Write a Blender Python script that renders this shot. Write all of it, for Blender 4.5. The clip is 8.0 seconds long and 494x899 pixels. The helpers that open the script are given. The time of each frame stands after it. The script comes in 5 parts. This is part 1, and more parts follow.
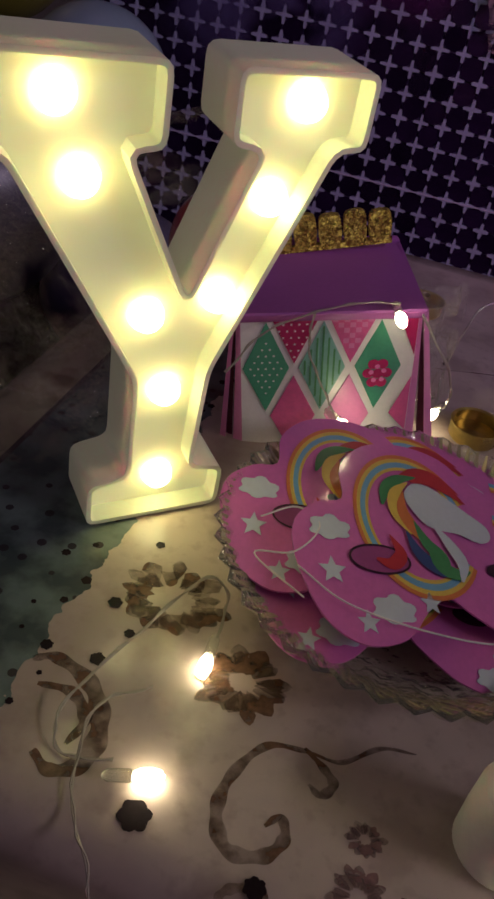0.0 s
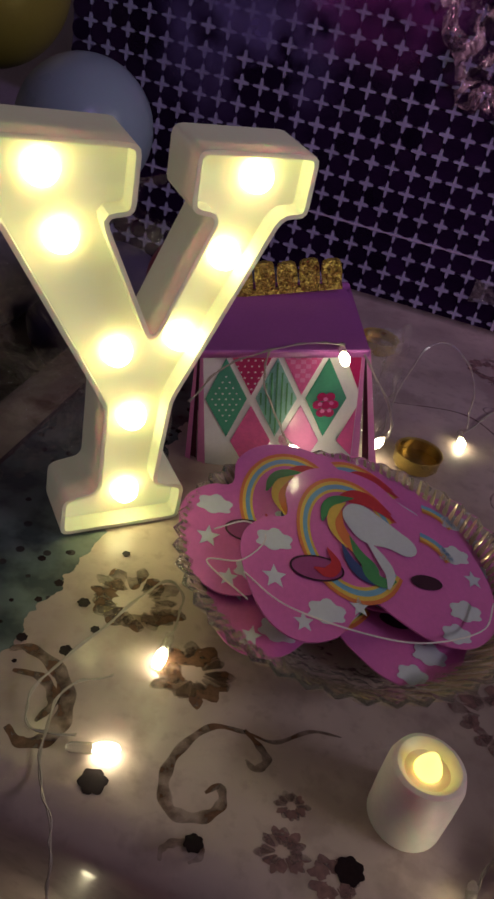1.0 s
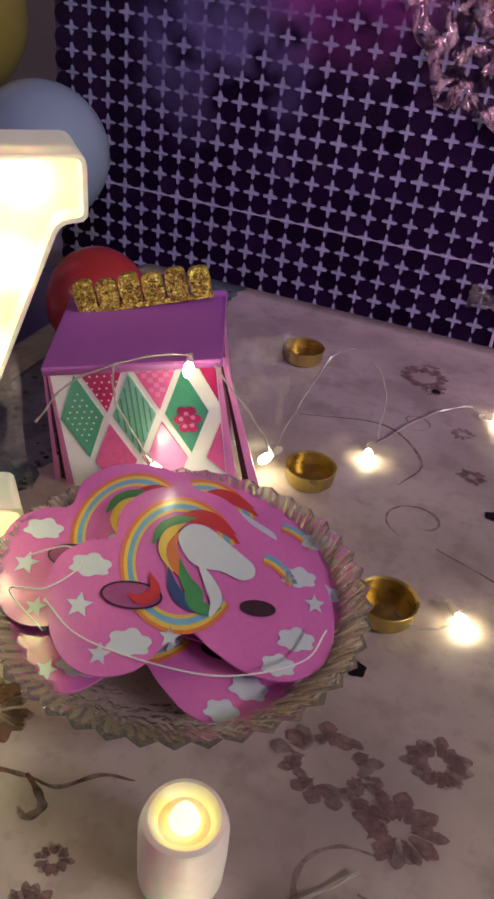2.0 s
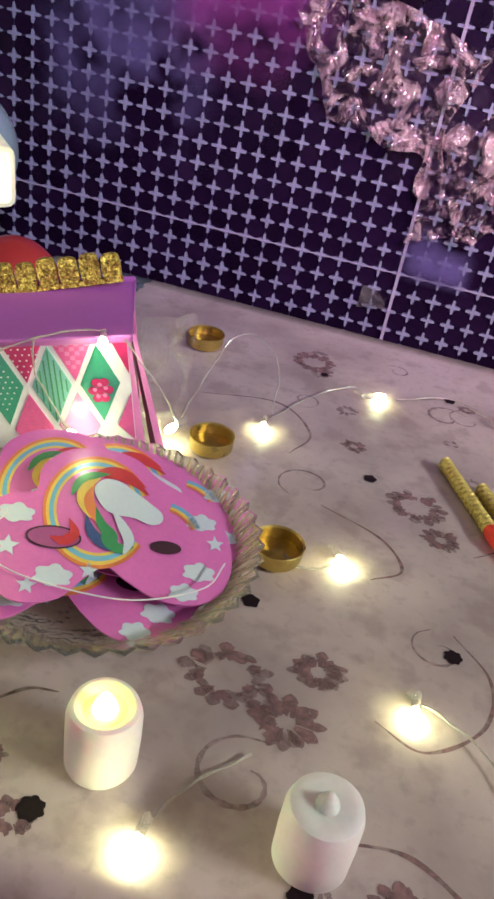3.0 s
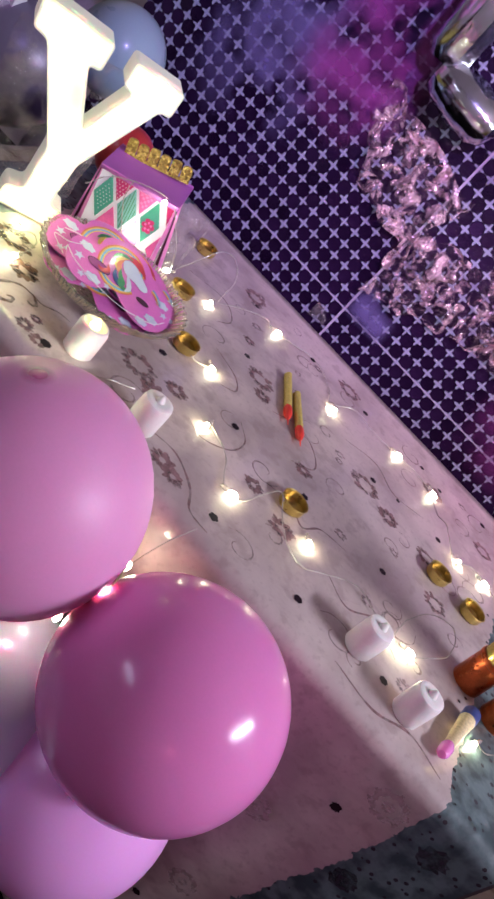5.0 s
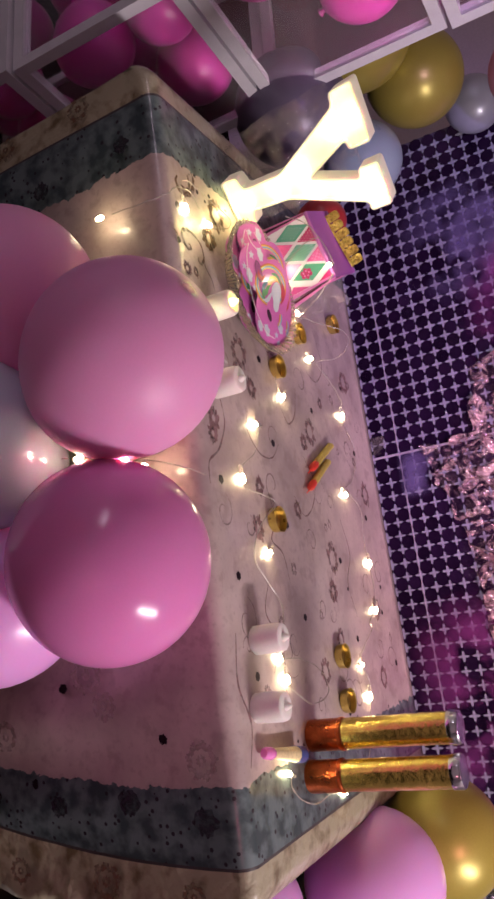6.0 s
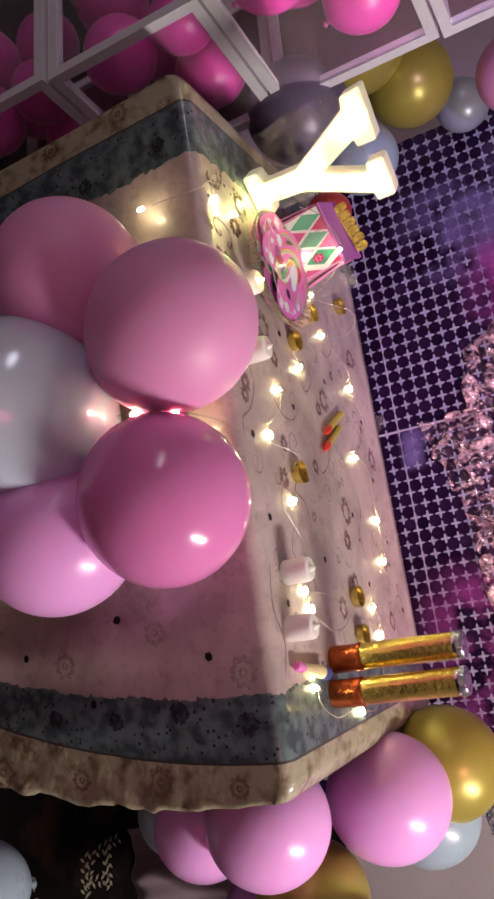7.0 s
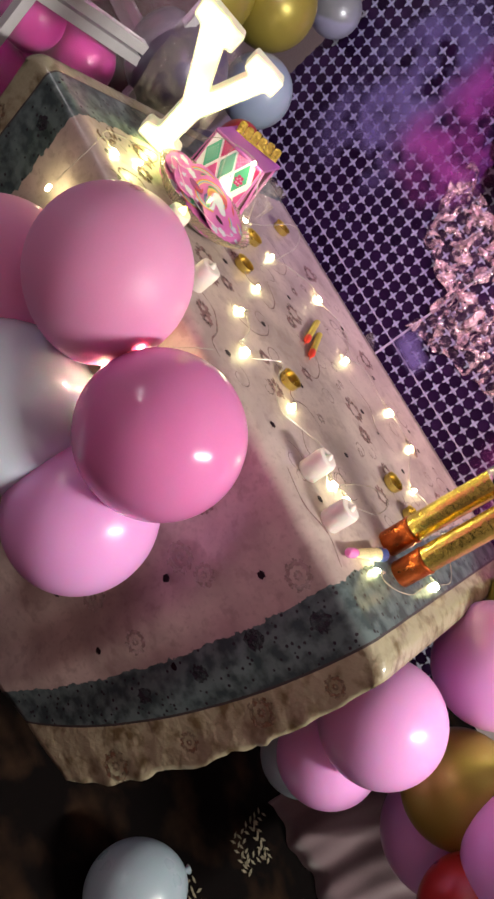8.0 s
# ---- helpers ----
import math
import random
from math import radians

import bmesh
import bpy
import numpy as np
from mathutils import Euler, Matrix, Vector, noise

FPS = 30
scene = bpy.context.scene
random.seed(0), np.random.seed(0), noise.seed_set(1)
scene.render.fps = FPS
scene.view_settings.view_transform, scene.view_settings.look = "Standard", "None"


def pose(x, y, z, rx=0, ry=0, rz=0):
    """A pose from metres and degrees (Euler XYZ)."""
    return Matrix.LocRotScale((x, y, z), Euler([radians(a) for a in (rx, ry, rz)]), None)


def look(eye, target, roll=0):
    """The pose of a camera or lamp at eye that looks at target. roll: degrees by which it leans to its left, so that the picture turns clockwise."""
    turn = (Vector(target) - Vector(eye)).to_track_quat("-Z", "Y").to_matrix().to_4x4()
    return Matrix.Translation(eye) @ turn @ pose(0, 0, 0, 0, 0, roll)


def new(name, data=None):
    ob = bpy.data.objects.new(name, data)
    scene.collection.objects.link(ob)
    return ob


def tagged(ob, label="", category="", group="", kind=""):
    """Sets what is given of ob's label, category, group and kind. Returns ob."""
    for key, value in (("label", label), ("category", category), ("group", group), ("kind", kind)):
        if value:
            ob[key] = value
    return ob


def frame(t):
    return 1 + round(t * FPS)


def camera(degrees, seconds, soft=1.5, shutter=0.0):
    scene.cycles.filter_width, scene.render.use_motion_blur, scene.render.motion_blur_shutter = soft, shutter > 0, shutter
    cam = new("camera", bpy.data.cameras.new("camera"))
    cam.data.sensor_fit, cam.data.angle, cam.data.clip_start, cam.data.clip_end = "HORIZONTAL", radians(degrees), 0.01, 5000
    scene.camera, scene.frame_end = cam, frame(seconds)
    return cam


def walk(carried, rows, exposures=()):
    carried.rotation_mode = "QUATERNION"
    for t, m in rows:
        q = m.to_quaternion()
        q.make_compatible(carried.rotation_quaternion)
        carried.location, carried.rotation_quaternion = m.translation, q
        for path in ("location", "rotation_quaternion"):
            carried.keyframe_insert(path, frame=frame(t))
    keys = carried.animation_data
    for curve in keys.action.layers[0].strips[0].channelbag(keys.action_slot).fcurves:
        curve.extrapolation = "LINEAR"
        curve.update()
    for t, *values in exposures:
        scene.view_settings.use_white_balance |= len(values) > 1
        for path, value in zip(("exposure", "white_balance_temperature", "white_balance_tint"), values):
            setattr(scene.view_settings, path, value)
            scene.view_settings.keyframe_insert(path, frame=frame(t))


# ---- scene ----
cam = camera(34.3, 8.0, soft=2.7)
PATH = [
    (0, (0.089, 0.124, 1.062), (-0.258, 1.695, -0.125), 10.6),
    (0.5, (0.101, 0.103, 1.093), (-0.232, 1.719, -0.037), 12.2),
    (1, (0.115, 0.082, 1.097), (-0.215, 1.699, -0.033), 12.3),
    (1.5, (0.177, 0.117, 1.099), (-0.239, 1.739, 0.006), 9.7),
    (1.7, (0.215, 0.156, 1.096), (-0.322, 1.727, -0.018), 7.2),
    (2.8, (0.263, 0.121, 1.105), (-0.126, 1.758, 0.023), 5.1),
    (3, (0.266, 0.087, 1.111), (-0.031, 1.749, 0.04), 10.7),
    (3.5, (0.264, -0.064, 1.17), (0.207, 1.617, 0.089), 23.0),
    (4, (0.338, -0.168, 1.2), (0.208, 1.571, 0.221), 20.8),
    (4.5, (0.438, -0.301, 1.223), (0.221, 1.406, 0.204), 29.2),
    (4.7, (0.442, -0.348, 1.23), (0.25, 1.371, 0.226), 34.5),
    (5.8, (0.556, -0.574, 1.25), (0.286, 1.2, 0.367), 72.8),
    (6, (0.599, -0.603, 1.254), (0.199, 1.145, 0.368), 76.3),
    (6.5, (0.649, -0.686, 1.253), (0.214, 1.064, 0.387), 81.6),
    (7, (0.687, -0.76, 1.259), (0.284, 0.999, 0.395), 75.4),
    (7.5, (0.737, -0.755, 1.276), (0.375, 0.999, 0.386), 63.0),
    (8, (0.832, -0.718, 1.248), (0.376, 0.998, 0.327), 54.1),
]
EXPOSURES = [(0, -1.86, 6200, 3), (1, -1.74, 6150, 3), (1.7, -0.98, 6150, 2), (3, 0.22, 5900, -24), (3.5, 0.22, 5700, -6), (4.7, 0.36, 5180, -3), (6, 0.12, 6600, 10), (7, 0.36, 6750, -4), (8, 0.70, 6850, -15)]
walk(cam, [(t, look(eye, target, roll)) for t, eye, target, roll in PATH], EXPOSURES)


from mathutils import geometry

# ---- world and lamps ----
world = bpy.data.worlds.new("World")
scene.world = world
world.use_nodes = True
world.node_tree.nodes["Background"].inputs[0].default_value = (0.02, 0.018, 0.03, 1)
world.node_tree.nodes["Background"].inputs[1].default_value = 0.3


def area(name, eye, target, sx, sy, watts, colour):
    data = bpy.data.lights.new(name, "AREA")
    data.shape, data.size, data.size_y = "RECTANGLE", sx, sy
    data.energy, data.color = watts, colour
    ob = new(name, data)
    ob.matrix_world = look(eye, target)
    return ob


def spot(name, eye, target, watts, colour, degrees, blend=1.0, radius=0.03):
    data = bpy.data.lights.new(name, "SPOT")
    data.energy, data.color, data.spot_size, data.spot_blend, data.shadow_soft_size = watts, colour, radians(degrees), blend, radius
    ob = new(name, data)
    ob.matrix_world = look(eye, target)
    return ob


area("wall_tube_light", (2.3, 0.22, 2.0), (0.45, 0.4, 0.7), 0.8, 0.10, 35, (1.0, 0.82, 0.87))
area("far_tube_light", (-1.5, -1.45, 1.8), (0.3, 0.4, 0.7), 0.8, 0.08, 3.8, (0.95, 0.80, 0.98))
# unseen fill spot, added to lift and tint the left of the backdrop
spot("purple_backdrop_fill", (0.95, -0.9, 2.3), (-0.10, 1.53, 0.95), 130, (0.60, 0.38, 0.95), 36)
# added fill with no known source: reddens the hanging cloth front
spot("rose_cloth_fill", (1.3, -1.7, 1.3), (0.6, 0.25, 0.4), 6, (1.0, 0.16, 0.24), 50)
# unseen fill spot, added to brighten the foil and the backdrop's right
spot("magenta_backdrop_fill", (1.5, -0.6, 2.2), (0.45, 1.53, 0.90), 125, (1.0, 0.36, 0.58), 38)

# ---- materials ----


def material(name, colour, rough=0.5, metal=0.0, vary=0.12, scale=40.0, fine=400.0, bump=0.0, coat=0.0, subsurface=0.0,
             transmission=0.0, emission=None, strength=0.0, alpha=1.0, sheen=0.0, rough_vary=0.1, random_tone=0.0, bump_scale=None, worn=0.0):
    m = bpy.data.materials.new(name)
    m.use_nodes = True
    nt = m.node_tree
    b = nt.nodes["Principled BSDF"]
    link = nt.links.new
    tc = nt.nodes.new("ShaderNodeTexCoord")
    big = nt.nodes.new("ShaderNodeTexNoise")
    big.inputs["Scale"].default_value, big.inputs["Detail"].default_value = scale, 4
    small = nt.nodes.new("ShaderNodeTexNoise")
    small.inputs["Scale"].default_value, small.inputs["Detail"].default_value = fine, 3
    for n in (big, small):
        link(tc.outputs["Object"], n.inputs["Vector"])
    add = nt.nodes.new("ShaderNodeMath")
    add.operation = "ADD"
    link(big.outputs["Fac"], add.inputs[0])
    link(small.outputs["Fac"], add.inputs[1])
    value = nt.nodes.new("ShaderNodeMapRange")
    value.inputs["From Min"].default_value, value.inputs["From Max"].default_value = 0.6, 1.4
    value.inputs["To Min"].default_value, value.inputs["To Max"].default_value = 1 - vary, 1 + vary
    link(add.outputs[0], value.inputs["Value"])
    hsv = nt.nodes.new("ShaderNodeHueSaturation")
    hsv.inputs["Color"].default_value = (*colour, 1)
    if random_tone:
        info = nt.nodes.new("ShaderNodeObjectInfo")
        isle = nt.nodes.new("ShaderNodeNewGeometry")
        both = nt.nodes.new("ShaderNodeMath")
        both.operation = "ADD"
        link(info.outputs["Random"], both.inputs[0])
        link(isle.outputs["Random Per Island"], both.inputs[1])
        tone = nt.nodes.new("ShaderNodeMapRange")
        tone.inputs["From Max"].default_value = 2
        tone.inputs["To Min"].default_value, tone.inputs["To Max"].default_value = 1 - random_tone, 1 + random_tone
        link(both.outputs[0], tone.inputs["Value"])
        mul = nt.nodes.new("ShaderNodeMath")
        mul.operation = "MULTIPLY"
        link(tone.outputs[0], mul.inputs[0])
        link(value.outputs[0], mul.inputs[1])
        link(mul.outputs[0], hsv.inputs["Value"])
    else:
        link(value.outputs[0], hsv.inputs["Value"])
    link(hsv.outputs["Color"], b.inputs["Base Color"])
    rr = nt.nodes.new("ShaderNodeMapRange")
    rr.inputs["To Min"].default_value, rr.inputs["To Max"].default_value = max(0.02, rough - rough_vary), min(1, rough + rough_vary)
    link(big.outputs["Fac"], rr.inputs["Value"])
    link(rr.outputs[0], b.inputs["Roughness"])
    b.inputs["Metallic"].default_value = metal
    b.inputs["Coat Weight"].default_value = coat
    b.inputs["Coat Roughness"].default_value = 0.12
    b.inputs["Subsurface Weight"].default_value = subsurface
    b.inputs["Subsurface Radius"].default_value = (0.03, 0.015, 0.02)
    b.inputs["Subsurface Scale"].default_value = 0.5
    b.inputs["Transmission Weight"].default_value = transmission
    b.inputs["Sheen Weight"].default_value = sheen
    b.inputs["Alpha"].default_value = alpha
    if worn:
        thin = nt.nodes.new("ShaderNodeMapRange")
        thin.inputs["From Min"].default_value, thin.inputs["From Max"].default_value = 0.35, 0.65
        thin.inputs["To Min"].default_value, thin.inputs["To Max"].default_value = 1 - worn, 1.0
        link(big.outputs["Fac"], thin.inputs["Value"])
        link(thin.outputs[0], b.inputs["Alpha"])
    if emission:
        b.inputs["Emission Color"].default_value = (*emission, 1)
        b.inputs["Emission Strength"].default_value = strength
    if bump:
        bp = nt.nodes.new("ShaderNodeBump")
        bp.inputs["Strength"].default_value, bp.inputs["Distance"].default_value = bump, 0.002
        if bump_scale:
            third = nt.nodes.new("ShaderNodeTexNoise")
            third.inputs["Scale"].default_value = bump_scale
            link(tc.outputs["Object"], third.inputs["Vector"])
            link(third.outputs["Fac"], bp.inputs["Height"])
        else:
            link(small.outputs["Fac"], bp.inputs["Height"])
        link(bp.outputs["Normal"], b.inputs["Normal"])
    return m


def clear_film(name, tint, low, high, rough, scale, metal=0.9):
    """A crinkled film: foil where it catches, clear between."""
    m = bpy.data.materials.new(name)
    m.use_nodes = True
    nt = m.node_tree
    link = nt.links.new
    out, b = nt.nodes["Material Output"], nt.nodes["Principled BSDF"]
    b.inputs["Base Color"].default_value = (*tint, 1)
    b.inputs["Metallic"].default_value, b.inputs["Roughness"].default_value = metal, rough
    tc = nt.nodes.new("ShaderNodeTexCoord")
    n = nt.nodes.new("ShaderNodeTexNoise")
    n.inputs["Scale"].default_value, n.inputs["Detail"].default_value, n.inputs["Distortion"].default_value = scale, 6, 1.2
    link(tc.outputs["Object"], n.inputs["Vector"])
    r = nt.nodes.new("ShaderNodeMapRange")
    r.inputs["From Min"].default_value, r.inputs["From Max"].default_value = 0.42, 0.60
    r.inputs["To Min"].default_value, r.inputs["To Max"].default_value = low, high
    link(n.outputs["Fac"], r.inputs["Value"])
    bp = nt.nodes.new("ShaderNodeBump")
    bp.inputs["Strength"].default_value, bp.inputs["Distance"].default_value = 0.9, 0.006
    v = nt.nodes.new("ShaderNodeTexNoise")
    v.inputs["Scale"].default_value, v.inputs["Detail"].default_value, v.inputs["Distortion"].default_value = scale * 6, 3, 2.0
    link(tc.outputs["Object"], v.inputs["Vector"])
    link(v.outputs["Fac"], bp.inputs["Height"])
    link(bp.outputs["Normal"], b.inputs["Normal"])
    clear = nt.nodes.new("ShaderNodeBsdfTransparent")
    mix = nt.nodes.new("ShaderNodeMixShader")
    link(r.outputs[0], mix.inputs[0])
    link(clear.outputs[0], mix.inputs[1])
    link(b.outputs[0], mix.inputs[2])
    link(mix.outputs[0], out.inputs["Surface"])
    return m


def facet_foil(name, tint, low, high, rough, scale, tilt, metal, tone, upright=1.0):
    """Crumpled foil: small flat facets that each face their own way; between low and high cover it lets the ground through."""
    m = bpy.data.materials.new(name)
    m.use_nodes = True
    nt = m.node_tree
    link = nt.links.new
    out, b = nt.nodes["Material Output"], nt.nodes["Principled BSDF"]
    b.inputs["Metallic"].default_value, b.inputs["Roughness"].default_value = metal, rough
    tc = nt.nodes.new("ShaderNodeTexCoord")

    def vec(op, a, c, k=None):
        n = nt.nodes.new("ShaderNodeVectorMath")
        n.operation = op
        link(a, n.inputs[0])
        if isinstance(c, tuple):
            n.inputs[1].default_value = c
        elif c is not None:
            link(c, n.inputs[1])
        if k is not None:
            n.inputs["Scale"].default_value = k
        return n.outputs[0]

    warp = nt.nodes.new("ShaderNodeTexNoise")
    warp.inputs["Scale"].default_value, warp.inputs["Detail"].default_value = scale * 0.5, 2
    link(tc.outputs["Object"], warp.inputs["Vector"])
    shift = vec("SCALE", vec("SUBTRACT", warp.outputs["Color"], (0.5, 0.5, 0.5)), None, 1.6 / scale)
    place = vec("MULTIPLY", vec("ADD", tc.outputs["Object"], shift), (1.0, 1.0, upright))
    normal, cells = tc.outputs["Normal"], []
    for factor, weight in ((0.33, 0.55), (1.0, 0.65), (2.3, 0.35)):
        v = nt.nodes.new("ShaderNodeTexVoronoi")
        v.inputs["Scale"].default_value = scale * factor
        link(place, v.inputs["Vector"])
        cells.append(v)
        normal = vec("ADD", normal, vec("SCALE", vec("SUBTRACT", v.outputs["Color"], (0.5, 0.5, 0.5)), None, 2 * weight * tilt))
    turn = nt.nodes.new("ShaderNodeVectorTransform")
    turn.vector_type, turn.convert_from, turn.convert_to = "NORMAL", "OBJECT", "WORLD"
    link(vec("NORMALIZE", normal, None), turn.inputs[0])
    link(turn.outputs[0], b.inputs["Normal"])
    split = nt.nodes.new("ShaderNodeSeparateColor")
    link(cells[1].outputs["Color"], split.inputs[0])
    value = nt.nodes.new("ShaderNodeMapRange")
    value.inputs["To Min"].default_value, value.inputs["To Max"].default_value = 1 - tone, 1.0
    link(split.outputs[0], value.inputs["Value"])
    hsv = nt.nodes.new("ShaderNodeHueSaturation")
    hsv.inputs["Color"].default_value = (*tint, 1)
    link(value.outputs[0], hsv.inputs["Value"])
    link(hsv.outputs["Color"], b.inputs["Base Color"])
    if high < 1:
        patch = nt.nodes.new("ShaderNodeTexNoise")
        patch.inputs["Scale"].default_value, patch.inputs["Detail"].default_value, patch.inputs["Distortion"].default_value = scale * 0.14, 6, 1.2
        link(tc.outputs["Object"], patch.inputs["Vector"])
        r = nt.nodes.new("ShaderNodeMapRange")
        r.inputs["From Min"].default_value, r.inputs["From Max"].default_value = 0.47, 0.64
        r.inputs["To Min"].default_value, r.inputs["To Max"].default_value = low, high
        link(patch.outputs["Fac"], r.inputs["Value"])
        clear = nt.nodes.new("ShaderNodeBsdfTransparent")
        mix = nt.nodes.new("ShaderNodeMixShader")
        link(r.outputs[0], mix.inputs[0])
        link(clear.outputs[0], mix.inputs[1])
        link(b.outputs[0], mix.inputs[2])
        link(mix.outputs[0], out.inputs["Surface"])
    return m


def soft_reflection(name, tint, cover, scale):
    """A painted reflection: a thin see-through sheet whose tint thins out towards its edges."""
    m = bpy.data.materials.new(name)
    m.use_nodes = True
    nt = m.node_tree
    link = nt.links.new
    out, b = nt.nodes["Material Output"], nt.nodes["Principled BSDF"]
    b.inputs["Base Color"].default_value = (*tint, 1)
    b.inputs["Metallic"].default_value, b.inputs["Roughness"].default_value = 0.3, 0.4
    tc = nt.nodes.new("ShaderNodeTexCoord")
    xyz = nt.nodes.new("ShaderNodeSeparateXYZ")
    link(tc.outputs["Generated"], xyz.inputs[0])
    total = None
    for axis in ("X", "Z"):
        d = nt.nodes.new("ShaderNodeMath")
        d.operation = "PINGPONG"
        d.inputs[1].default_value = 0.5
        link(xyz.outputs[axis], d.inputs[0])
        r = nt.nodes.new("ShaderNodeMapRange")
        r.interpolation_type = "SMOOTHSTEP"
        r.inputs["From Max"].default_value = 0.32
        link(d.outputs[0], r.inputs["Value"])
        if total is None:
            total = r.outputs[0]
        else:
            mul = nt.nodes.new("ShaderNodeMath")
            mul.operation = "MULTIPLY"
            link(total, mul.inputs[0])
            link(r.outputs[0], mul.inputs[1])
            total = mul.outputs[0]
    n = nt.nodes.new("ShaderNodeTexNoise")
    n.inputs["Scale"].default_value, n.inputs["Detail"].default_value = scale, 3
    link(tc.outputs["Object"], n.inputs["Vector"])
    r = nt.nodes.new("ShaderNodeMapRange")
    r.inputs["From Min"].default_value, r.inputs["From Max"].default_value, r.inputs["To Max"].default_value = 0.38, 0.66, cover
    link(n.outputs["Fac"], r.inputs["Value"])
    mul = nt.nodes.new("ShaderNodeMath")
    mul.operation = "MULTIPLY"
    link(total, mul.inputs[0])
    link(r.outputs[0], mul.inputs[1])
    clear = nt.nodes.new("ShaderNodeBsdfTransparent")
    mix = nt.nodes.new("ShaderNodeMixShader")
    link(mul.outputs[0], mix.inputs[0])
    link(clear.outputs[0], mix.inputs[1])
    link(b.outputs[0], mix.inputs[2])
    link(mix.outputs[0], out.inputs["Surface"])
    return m


